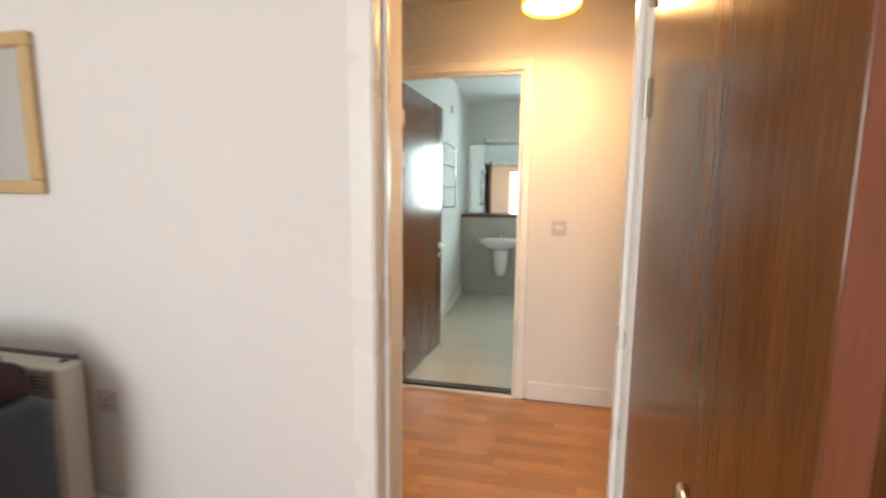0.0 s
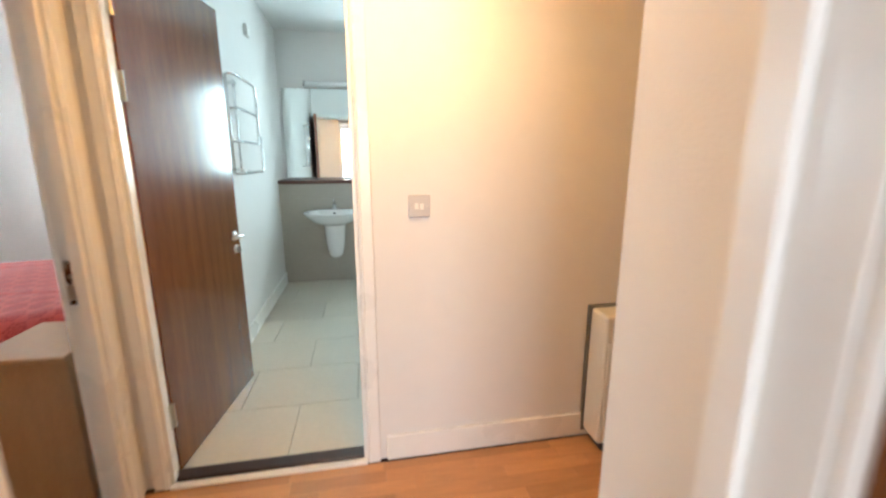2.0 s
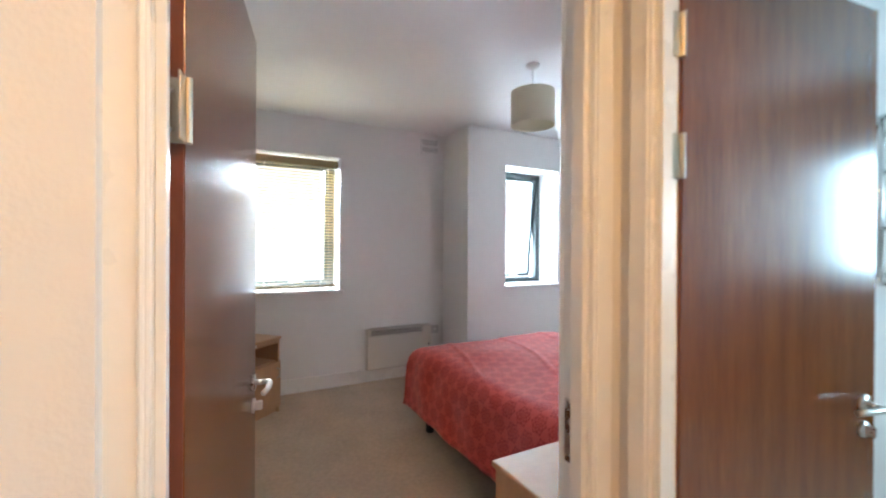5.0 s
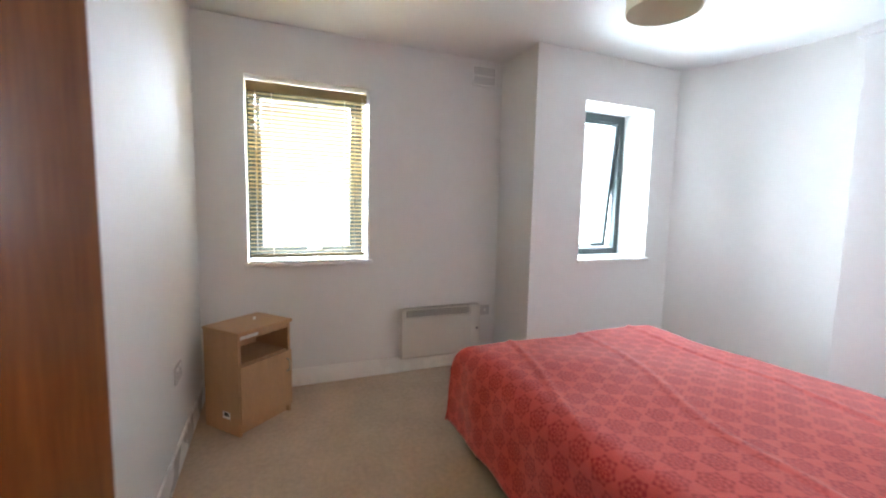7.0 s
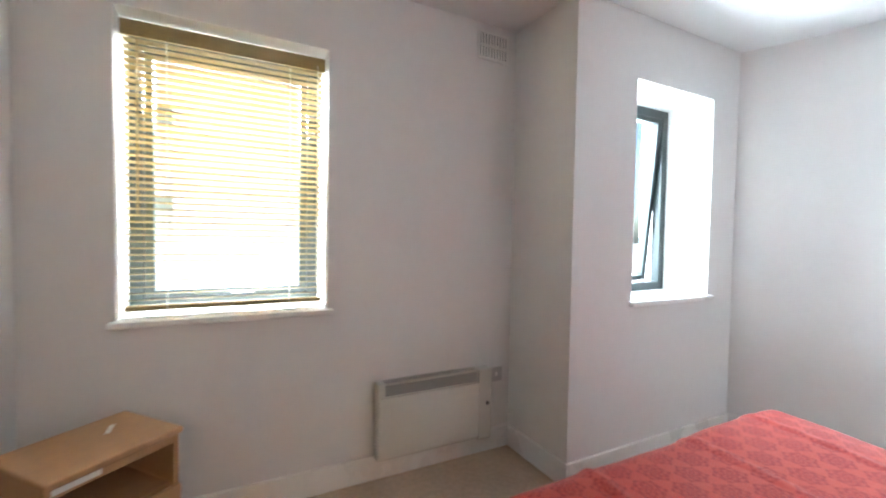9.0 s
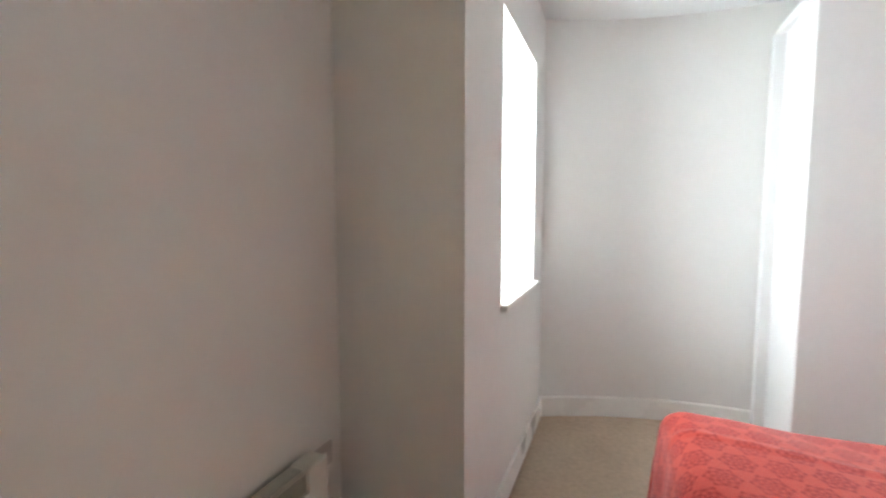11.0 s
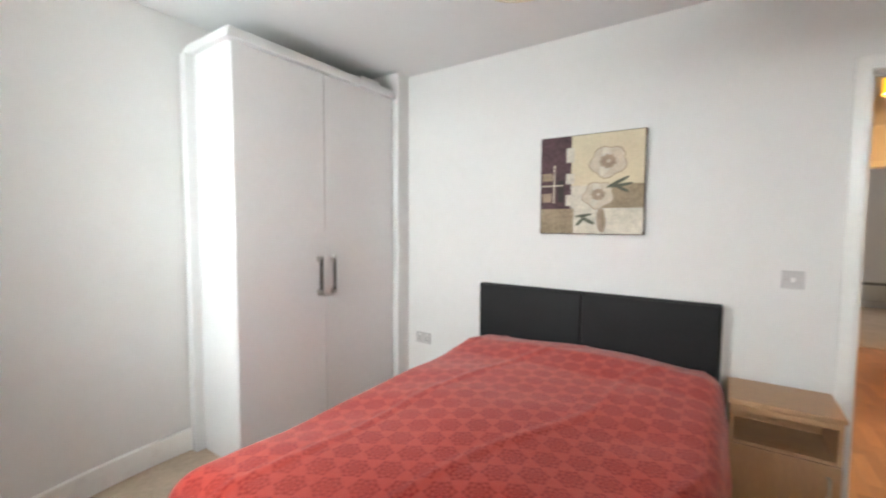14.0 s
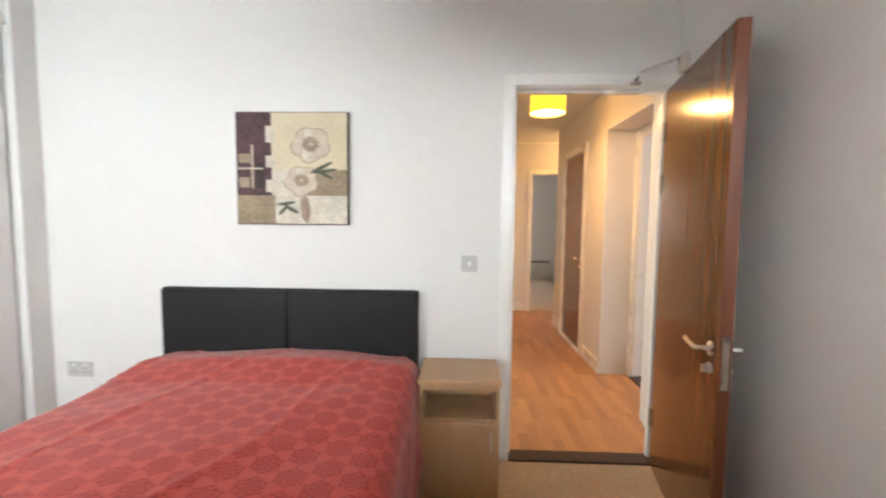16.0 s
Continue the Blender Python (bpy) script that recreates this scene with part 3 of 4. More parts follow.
blind = thing("venetian_blind", "lowered olive-brown wooden venetian blind with open slats", "blind")
part("headrail", box(-3.285, -3.235, -0.655, 0.150, 2.09, 2.13, 0.004), SLAT, blind)
part("valance", box(-3.236, -3.228, -0.66, 0.155, 2.075, 2.14, 0.002), SLAT, blind)
slat_bm = bmesh.new()
prof = [(-0.0175, -0.0012), (-0.006, 0.0012), (0.006, 0.0012), (0.0175, -0.0012)]
rows_a = [[slat_bm.verts.new((x, y, z + dz)) for x, z in prof] for y, dz in ((-0.398, 0.0012), (0.398, 0.0012))]
rows_b = [[slat_bm.verts.new((x, y, z - dz)) for x, z in prof] for y, dz in ((-0.398, 0.0012), (0.398, 0.0012))]
for k in range(3):
    slat_bm.faces.new((rows_a[0][k], rows_a[0][k + 1], rows_a[1][k + 1], rows_a[1][k]))
    slat_bm.faces.new((rows_b[0][k], rows_b[0][k + 1], rows_b[1][k + 1], rows_b[1][k]))
for k in (0, 3):
    slat_bm.faces.new((rows_a[0][k], rows_b[0][k], rows_b[1][k], rows_a[1][k]))
for e in (0, 1):
    slat_bm.faces.new([*rows_a[e], *reversed(rows_b[e])])
slat_me = finish("slat", slat_bm, SLAT)
for i in range(40):
    s = new("slat", slat_me)
    s.parent = blind
    s.matrix_basis = pose(-3.26, -0.2525, 0.985 + i * 0.0278, random.uniform(-0.15, 0.15), -10 + random.uniform(-2, 2), 0)
part("bottom_rail", box(-3.278, -3.242, -0.651, 0.146, 0.940, 0.962, 0.004), SLAT, blind)
for y in (-0.50, -0.005):
    part("ladder_cord", rod((-3.242, y, 0.95), (-3.242, y, 2.09), 0.0015, seg=6), CORD, blind)
part("pull_cord", rod((-3.225, 0.12, 1.05), (-3.225, 0.12, 2.1), 0.0018, seg=6), CORD, blind)
part("tilt_wand", rod((-3.222, -0.60, 1.35), (-3.222, -0.60, 2.09), 0.004, seg=8), SLAT, blind)


# ---- wall fittings ----
def plate(name, label, category, m, w=0.086, h=0.086, rockers=1, kind_of="switch"):
    """A bevelled wall plate facing local -y, with rockers or socket outlets and two screws."""
    o = new(name)
    o.matrix_basis = m
    tagged(o, label, category, "wall plates")
    part("plate", box(-w / 2, w / 2, -0.009, 0, -h / 2, h / 2, 0.003), SWITCHP, o)
    for s in (-1, 1):
        part("screw", rod((s * (w / 2 - 0.013), -0.0088, 0), (s * (w / 2 - 0.013), -0.0098, 0), 0.0035, seg=10), METAL, o)
    for i in range(rockers):
        cx = (i - (rockers - 1) / 2) * (0.020 if kind_of == "switch" else 0.066)
        if kind_of == "switch":
            part("rocker", box(cx - 0.008, cx + 0.008, -0.0125, -0.008, -0.012, 0.012, 0.002, turn=pose(0, 0, 0, 5 if i else -5)), PLASTIC, o)
        else:
            for dx, dz in ((0, 0.006), (-0.011, -0.014), (0.011, -0.014)):
                part("outlet", box(cx + dx - 0.003, cx + dx + 0.003, -0.0094, -0.0088, dz - 0.004, dz + 0.004), DARKP, o)
            part("rocker", box(cx - 0.005, cx + 0.005, -0.012, -0.008, 0.020, 0.034, 0.0015), PLASTIC, o)
    return o


plate("light_switch", "white two-gang light switch on the corridor wall", "switch", pose(1.173, -0.0005, 1.108), rockers=2)
plate("light_switch", "white light switch beside the bedroom door", "switch", pose(-0.0005, 0.12, 1.097, 0, 0, -90), rockers=1)
plate("wall_socket", "white double wall socket behind the bed", "socket", pose(-0.0005, 2.345, 0.455, 0, 0, -90), w=0.146, rockers=2, kind_of="socket")
plate("wall_socket", "white double wall socket beside the bedside cabinet", "socket", pose(-2.42, -0.9605, 0.47, 0, 0, 180), w=0.146, rockers=2, kind_of="socket")
plate("fused_spur", "white fused spur beside the panel heater", "socket", pose(-3.1695, 1.168, 0.452, 0, 0, 90), rockers=1)
plate("wall_socket", "white single wall socket on the living room wall", "socket", pose(-0.536, -1.4005, 0.505), rockers=1, kind_of="socket")

vent = thing("air_vent", "white plastic louvred wall vent near the ceiling", "vent", (-3.169, 1.10, 2.385), 90)
part("backing", box(-0.095, 0.095, -0.004, 0, -0.075, 0.075), DARKP, vent)
for a, b, c, d in ((-0.105, 0.105, 0.068, 0.082), (-0.105, 0.105, -0.082, -0.068), (-0.105, -0.092, -0.068, 0.068), (0.092, 0.105, -0.068, 0.068), (-0.092, 0.092, -0.006, 0.006)):
    part("frame", box(a, b, -0.014, 0, c, d, 0.002), PLASTIC, vent)
for i in range(9):
    for z0, z1 in ((-0.068, -0.006), (0.006, 0.068)):
        part("slat", box(-0.084 + i * 0.0195, -0.073 + i * 0.0195, -0.011, -0.004, z0, z1), PLASTIC, vent)

# panel heater under the window
ph = thing("panel_heater", "cream enamel electric panel heater with a dark top grille", "heater", (-3.169, 0.74, 0), 90)
body = part("body", box(-0.34, 0.34, -0.085, -0.02, 0.125, 0.525, 0.012, seg=3), HEATER, ph)
part("front_panel", box(-0.335, 0.335, -0.092, -0.084, 0.14, 0.455, 0.006), HEATER, ph)
part("end_cap", box(0.25, 0.342, -0.094, -0.018, 0.122, 0.528, 0.008), HEATER, ph)
part("grille_recess", box(-0.30, 0.24, -0.0875, -0.0845, 0.462, 0.515), GREYP, ph, "dark grille slot")
part("top_recess", box(-0.30, 0.24, -0.076, -0.028, 0.5235, 0.5265), GREYP, ph)
for i in range(46):
    part("fin", box(-0.297 + i * 0.0117, -0.2935 + i * 0.0117, -0.0905, -0.030, 0.463, 0.5285), HEATER, ph)
part("knob", rod((0.31, -0.094, 0.33), (0.31, -0.102, 0.33), 0.010, seg=16), GREYP, ph)
for x in (-0.25, 0.25):
    part("bracket", box(x - 0.02, x + 0.02, -0.02, 0, 0.2, 0.45), METAL, ph)


def storage_heater(label, at, turn, w, h, d):
    o = thing("storage_heater", label, "heater", at, turn)
    part("body", box(0, w, -d, -0.02, 0.045, h, 0.014, seg=3), HEATER, o)
    part("front_panel", box(0.012, w - 0.012, -d - 0.008, -d + 0.002, 0.06, h - 0.11, 0.006), HEATER, o)
    part("grille", box(0.03, w - 0.03, -d - 0.002, -d + 0.004, h - 0.085, h - 0.03, 0.001), GREYP, o, "grey outlet grille")
    for i in range(4):
        part("louvre", box(0.032, w - 0.032, -d - 0.006, -d, h - 0.080 + i * 0.013, h - 0.077 + i * 0.013), HEATER, o)
    # dark plate paints the shadow in the gap between heater and wall
    part("shadow_plate", box(-0.006, w - 0.05, -0.02, -0.002, 0.03, h + 0.006, 0.002), GREYP, o, "grey plate standing in for the shadow behind the heater")
    for x in (0.03, w - 0.09):
        part("foot", box(x, x + 0.06, -d + 0.01, -0.03, 0, 0.046, 0.004), DARKP, o)
    part("control_knob", rod((w - 0.05, -d + 0.07, h), (w - 0.05, -d + 0.07, h + 0.008), 0.014, seg=16), GREYP, o)
    return o


storage_heater("cream storage heater standing against the corridor wall", (1.935, -0.001, 0), 0, 0.57, 0.645, 0.15)
storage_heater("cream storage heater standing against the living room wall", (-1.32, -1.401, 0), 0, 0.72, 0.67, 0.12)
far = thing("panel_heater", "white panel heater low on the far room's wall", "heater", (7.099, -1.60, 0), -90)
part("body", box(-0.30, 0.30, -0.09, 0, 0.12, 0.45, 0.01), HEATER, far)
part("grille", box(-0.27, 0.27, -0.092, -0.088, 0.39, 0.43), GREYP, far)


# ---- lamps ----
def drum(name, label, at, r, h, ceiling, shade, bulb):
    o = thing(name, label, "ceiling lamp", at)
    part("shade", lathe([(r, 0), (r, h), (r - 0.003, h), (r - 0.003, 0), (r, 0)], seg=48), shade, o, "", True)
    part("rim", lathe([(r + 0.001, 0), (r + 0.001, 0.008), (r - 0.004, 0.008), (r - 0.004, 0), (r + 0.001, 0)], seg=48), shade, o)
    if bulb:
        part("diffuser", lathe([(0.0005, 0.004), (r * 0.6, 0.004), (r - 0.006, 0.012)], seg=40), BULBGLOW, o, "glowing white diffuser")
    else:
        part("bulb", lathe([(0.002, 0.05), (0.02, 0.055), (0.03, 0.075), (0.026, 0.1), (0.013, 0.13), (0.013, 0.16)], seg=20), CERAMIC, o, "", True)
    part("fitting", rod((0, 0, h * 0.62), (0, 0, h + 0.01), 0.022, seg=18), PLASTIC, o)
    for k in range(3):
        a = k * math.tau / 3
        part("spoke", rod((0.02 * math.cos(a), 0.02 * math.sin(a), h - 0.03), (r * 0.985 * math.cos(a), r * 0.985 * math.sin(a), h - 0.006), 0.002, seg=6), METAL, o)
    top = ceiling - at[2]
    part("flex", rod((0, 0, h), (0, 0, top - 0.02), 0.0035, seg=8), PLASTIC, o)
    part("ceiling_rose", lathe([(0.001, top - 0.03), (0.02, top - 0.03), (0.042, top - 0.012), (0.045, top), (0.001, top)], seg=28), PLASTIC, o, "", True)
    return o


drum("pendant_lamp", "lit yellow drum shade hanging in the corridor", (HALL_LAMP[0], HALL_LAMP[1], 2.165), 0.135, 0.19, 2.45, SHADE_HALL, True)
drum("pendant_lamp", "unlit cream drum shade hanging from the bedroom ceiling", (-1.36, 0.95, 2.115), 0.14, 0.22, 2.51, SHADE_BED, False)

# ---- bed ----
BX0, BX1, BY0, BY1, BZ = -2.05, -0.09, 0.37, 1.80, 0.592
bed = thing("double_bed", "double bed with a black faux leather headboard", "bed")
part("divan_base", box(BX0 + 0.06, BX1 - 0.02, BY0 + 0.05, BY1 - 0.05, 0.10, 0.33, 0.02, seg=3), MATTRESS, bed, "dark divan base")
part("mattress", box(BX0 + 0.05, BX1 - 0.02, BY0 + 0.04, BY1 - 0.04, 0.332, 0.55, 0.05, seg=4), LABELW, bed)
for x in (BX0 + 0.14, BX1 - 0.14):
    for y in (BY0 + 0.12, BY1 - 0.12):
        part("foot", rod((x, y, 0), (x, y, 0.10), 0.028, r2=0.034, seg=16), DARKP, bed)
hb = part("headboard", box(-0.078, -0.022, 0.391, 1.801, 0.25, 0.952, 0.014, seg=4), LEATHER, bed, "black padded faux leather headboard")
for y0, y1 in ((0.400, 1.0945), (1.0975, 1.792)):
    part("headboard_pad", box(-0.090, -0.070, y0, y1, 0.28, 0.944, 0.009, seg=3), LEATHER, hb)
for y in (0.62, 1.57):
    part("headboard_strut", box(-0.021, -0.002, y - 0.03, y + 0.03, 0.05, 0.7), LEATHER, bed)


def bedspread():
    """A quilt laid over the mattress: flat on top, rounded over the edges, hanging with soft folds."""
    bm = bmesh.new()
    uvl = bm.loops.layers.uv.new("cloth")
    r, hang = 0.10, 0.31
    nu, nv = 150, 130
    lx, ly = (BX1 - BX0), (BY1 - BY0)
    u_from, u_to = -(hang + r * 0.57), lx
    v_from, v_to = -(hang + r * 0.57), ly + hang + r * 0.57

    def over(s, length, both):
        """Arc length s to (run, drop): beyond the edges at 0 and, for both, at length, the cloth turns down."""
        if s < r:
            a = (r - s) / r
            if a < math.pi / 2:
                return r - r * math.sin(a), r - r * math.cos(a)
            return 0.0, r + (a - math.pi / 2) * r
        if both and s > length - r:
            a, b = over(length - s, length, False)
            return length - a, b
        return s, 0.0

    grid = []
    for i in range(nu + 1):
        s = u_from + (u_to - u_from) * i / nu
        line = []
        for j in range(nv + 1):
            t = v_from + (v_to - v_from) * j / nv
            x, dx = over(s, lx, False)
            y, dy = over(t, ly, True)
            drop = math.hypot(dx, dy) if min(dx, dy) < r else max(dx, dy)
            px, py = BX0 + x, BY0 + y
            soft = noise.noise((px * 1.6, py * 1.6, 0.3)) * 0.022 + noise.noise((px * 4.5 + py * 2, py * 3.1, 1.7)) * 0.008
            crease = 0.010 * max(0, 1 - abs(math.sin(px * 2.2 + py * 6.3 + 2.0 * noise.noise((px, py, 4.0)))) * 9)
            head = 0.035 * max(0, 1 - abs(x - lx + 0.22) / 0.22)
            mid = 0.030 * math.sin(math.pi * min(1, max(0, y / ly))) * min(1, max(0.0, x / 0.5))
            z = BZ + head - drop + soft + crease + mid * (1 if drop < 0.05 else 0.3)
            flare = 0.12 * max(0, drop - r)
            fold = 0.018 * noise.noise((s * 5.0, t * 5.0, 9.0)) * min(1, drop / 0.12)
            if dx > dy and dx > 0:
                px -= flare + fold
            elif dy > 0:
                py += (-1 if t < ly / 2 else 1) * (flare + fold)
            if dx > 0.06 and dy > 0.06:
                k = min(dx, dy)
                px += 0.18 * (k - 0.06)
                py += (0.18 if t < ly / 2 else -0.18) * (k - 0.06)
            line.append((bm.verts.new((px, py, max(z, 0.13))), s, t))
        grid.append(line)
    for i in range(nu):
        for j in range(nv):
            q = (grid[i][j], grid[i + 1][j], grid[i + 1][j + 1], grid[i][j + 1])
            f = bm.faces.new([c[0] for c in q])
            for loop, c in zip(f.loops, q):
                loop[uvl].uv = (c[1], c[2])
    ob = part("bedspread", bm, BEDRED, smooth=True)
    so = ob.modifiers.new("thick", "SOLIDIFY")
    so.thickness, so.offset = 0.012, -1
    return tagged(ob, "red cotton quilt printed with paler flowers over the bed", "bedspread")


bedspread()


# ---- bedside cabinets ----
def bedside(label, m):
    o = new("bedside_cabinet")
    o.matrix_basis = m
    tagged(o, label, "bedside cabinet", "bedside cabinets")
    w, d, h, t = 0.37, 0.30, 0.60, 0.016
    part("side_panel", box(-w / 2, -w / 2 + t, -d, 0, 0, h - 0.018, 0.001), BEECH, o)
    part("side_panel", box(w / 2 - t, w / 2, -d, 0, 0, h - 0.018, 0.001), BEECH, o)
    part("back_panel", box(-w / 2 + t, w / 2 - t, -0.010, -0.004, 0.02, h - 0.018), BEECH, o)
    part("top", box(-w / 2 - 0.008, w / 2 + 0.008, -d - 0.016, 0.0, h - 0.018, h + 0.004, 0.006, seg=3), BEECH, o)
    part("shelf", box(-w / 2 + t, w / 2 - t, -d + 0.02, -0.01, 0.395, 0.411), BEECH, o)
    part("base_panel", box(-w / 2 + t, w / 2 - t, -d + 0.02, -0.01, 0.05, 0.066), BEECH, o)
    part("plinth", box(-w / 2 + t, w / 2 - t, -d + 0.025, -d + 0.04, 0.0, 0.05), BEECH, o)
    part("top_rail", box(-w / 2 + t, w / 2 - t, -d + 0.004, -d + 0.02, h - 0.050, h - 0.018), BEECH, o)
    dr = part("door", box(-w / 2 + 0.002, w / 2 - 0.002, -d - 0.016, -d, 0.052, 0.408, 0.003), BEECH, o)
    part("handle", tube([(w / 2 - 0.04, -d - 0.016, 0.36), (w / 2 - 0.04, -d - 0.036, 0.35), (w / 2 - 0.04, -d - 0.040, 0.32), (w / 2 - 0.04, -d - 0.036, 0.29), (w / 2 - 0.04, -d - 0.016, 0.28)], 0.006), BRASSY, dr, "bow handle", True)
    return o


corner_cab = bedside("beech laminate bedside cabinet set askew in the corner", pose(-2.905, -0.755, 0, 0, 0, 131))
part("rail_tape", box(-0.169, -0.049, -0.298, -0.2962, 0.558, 0.580), PLASTIC, corner_cab, "pale tape strip")
part("label", box(-0.1866, -0.1856, -0.22, -0.16, 0.085, 0.125), LABELW, corner_cab, "small black and white label")
part("label_print", box(-0.1872, -0.1864, -0.21, -0.17, 0.100, 0.122), INK, corner_cab)
door_cab = bedside("beech laminate bedside cabinet between bed and door", pose(-0.10, 0.166, 0, 0, 0, -90))
tagged(part("paper_scrap", box(-2.90, -2.83, -0.63, -0.615, 0.6045, 0.6055), LABELW), "torn white paper scrap on the cabinet", "paper")

# ---- wardrobe ----
wr = thing("wardrobe", "tall white two-door wardrobe with steel bar handles", "wardrobe")
WX0, WX1, WY = -1.40, -0.145, 2.545
part("carcass", box(WX0, WX1, WY + 0.02, 2.97, 0.0, 2.31, 0.002), WARD, wr)
part("side_filler", box(WX0 - 0.055, WX0, 2.93, 2.985, 0.0, 2.31, 0.002), WARD, wr)
for a, b, hx in ((WX0, -0.805, -0.86), (-0.801, WX1, -0.75)):
    dr = part("door", box(a + 0.001, b, WY, WY + 0.019, 0.06, 2.305, 0.002), WARD, wr)
    hd = part("handle", box(hx - 0.011, hx + 0.011, WY - 0.034, WY - 0.024, 0.90, 1.145, 0.002), DARKMETAL, dr, "brushed pewter bar handle")
    for z in (0.915, 1.13):
        part("handle_post", box(hx - 0.013, hx + 0.013, WY - 0.034, WY, z - 0.018, z + 0.018, 0.002), METAL, hd)
part("plinth", box(WX0 + 0.001, WX1 - 0.001, WY + 0.03, WY + 0.045, 0, 0.058), WARD, wr)
part("cornice", box(WX0 - 0.035, WX1 + 0.012, WY - 0.03, 2.985, 2.31, 2.345, 0.004), WARD, wr)
part("cornice", box(WX0 - 0.022, WX1 + 0.010, WY - 0.017, 2.98, 2.345, 2.372, 0.010, seg=3), WARD, wr)
tagged(part("storage_box", box(-0.36, -0.16, 2.66, 2.92, 2.373, 2.455, 0.004), PLASTIC), "pale box lying on top of the wardrobe", "box")

# ---- canvas print ----
pic = thing("canvas_picture", "square canvas print of pale poppies in a vase", "picture", (-0.001, 1.08, 1.60), -90)
CW = 0.305
CREAM = mat("canvas_cream", (0.62, 0.53, 0.37), 0.8, var=0.12, scale=7, bump=0.2, bump_scale=300)
CDARK = mat("canvas_plum", (0.085, 0.045, 0.05), 0.8, var=0.6, scale=8, bump=0.2, bump_scale=300)
CTAUPE = mat("canvas_taupe", (0.30, 0.23, 0.15), 0.8, var=0.35, scale=8, bump=0.2, bump_scale=300)
CPALE = mat("canvas_pale_wash", (0.58, 0.53, 0.44), 0.8, var=0.35, scale=12, bump=0.2, bump_scale=300)
CPETAL = mat("canvas_petal", (0.54, 0.46, 0.36), 0.8, var=0.3, scale=22)
CSHADE = mat("canvas_petal_shade", (0.34, 0.25, 0.18), 0.8, var=0.35, scale=22)
CLEAF = mat("canvas_leaf", (0.10, 0.105, 0.075), 0.8, var=0.3, scale=20)
CEDGE = mat("canvas_edge", (0.045, 0.035, 0.03), 0.8, var=0.2)
part("stretcher", box(-CW, CW, -0.033, 0, -0.30, 0.30, 0.004), CEDGE, pic)


def patch(name, x0, x1, z0, z1, y, material):
    return part(name, box(x0 * CW, x1 * CW, -0.033 - y, -0.032, z0 * 0.3, z1 * 0.3), material, pic)


patch("cream_field", -0.36, 0.985, -0.02, 0.985, 0.0010, CREAM)
patch("plum_field", -0.985, -0.36, -0.48, 0.985, 0.0011, CDARK)
patch("taupe_field", 0.10, 0.985, -0.48, -0.02, 0.0012, CTAUPE)
patch("shade_field", -0.36, 0.10, -0.48, -0.02, 0.0013, CPALE)
patch("pale_band", -0.985, -0.30, -0.985, -0.48, 0.0014, CTAUPE)
patch("pale_band", -0.30, 0.985, -0.985, -0.48, 0.0012, CPALE)
for z0, z1 in ((0.46, 0.75), (0.02, 0.23), (-0.42, -0.20)):
    patch("square", -0.46, -0.30, z0, z1, 0.0020, CPALE)
patch("line", -0.72, -0.69, -0.36, 0.42, 0.0020, CPETAL)
patch("line", -0.97, -0.52, -0.015, 0.012, 0.0022, CPETAL)
patch("colour_block", -0.95, -0.74, 0.10, 0.26, 0.0018, CTAUPE)
patch("colour_block", -0.95, -0.76, -0.34, -0.16, 0.0018, CSHADE)
patch("colour_block", -0.62, -0.50, -0.34, 0.10, 0.0018, CEDGE)


def blob(name, cx, cz, rx, rz, y, material, petals=0, turn=0.0, wave=0.12):
    bm = bmesh.new()
    vs = []
    for k in range(48):
        a = k * math.tau / 48
        q = 1 + (wave * abs(math.sin(petals * a / 2)) if petals else wave * noise.noise((cx + math.cos(a), cz + math.sin(a), 2.0)))
        px, pz = rx * q * math.cos(a), rz * q * math.sin(a)
        vs.append(bm.verts.new(((cx + px * math.cos(turn) - pz * math.sin(turn)) * CW, -0.033 - y, (cz + px * math.sin(turn) + pz * math.cos(turn)) * 0.3)))
    f = bm.faces.new(vs)
    ext = bmesh.ops.extrude_face_region(bm, geom=[f])
    bmesh.ops.translate(bm, verts=[e for e in ext["geom"] if isinstance(e, bmesh.types.BMVert)], vec=(0, y + 0.0005, 0))
    return part(name, bm, material, pic)


for cx, cz, s in ((0.34, 0.42, 1.0), (0.17, -0.22, 0.86)):
    blob("petal_outline", cx, cz, 0.30 * s, 0.27 * s, 0.0025, CSHADE, 5, 0.2, 0.22)
    blob("petal", cx, cz, 0.285 * s, 0.255 * s, 0.0030, CPETAL, 5, 0.2, 0.22)
    for k in range(5):
        a = 0.5 + k * math.tau / 5
        blob("petal", cx + 0.17 * s * math.cos(a), cz + 0.15 * s * math.sin(a), 0.12 * s, 0.08 * s, 0.0032 + 0.0001 * k, CPALE if k % 2 else CPETAL, 0, a)
    blob("flower_heart", cx, cz + 0.01, 0.12 * s, 0.11 * s, 0.0040, CSHADE, 9, 0, 0.3)
    blob("flower_eye", cx + 0.01, cz + 0.01, 0.035 * s, 0.035 * s, 0.0044, CPETAL)
for cx, cz, rx, rz, tn in ((0.53, 0.02, 0.22, 0.035, 0.45), (0.60, -0.04, 0.20, 0.03, 0.15), (0.58, -0.10, 0.17, 0.03, -0.5), (-0.10, -0.62, 0.17, 0.03, 0.15), (-0.02, -0.72, 0.16, 0.035, -0.5), (-0.16, -0.74, 0.12, 0.03, 0.8)):
    blob("leaf", cx, cz, rx, rz, 0.0036, CLEAF, 0, tn)
blob("vase", 0.24, -0.72, 0.085, 0.24, 0.0028, CSHADE, 0, 0.06)
blob("vase_light", 0.27, -0.70, 0.03, 0.20, 0.0030, CTAUPE, 0, 0.06)

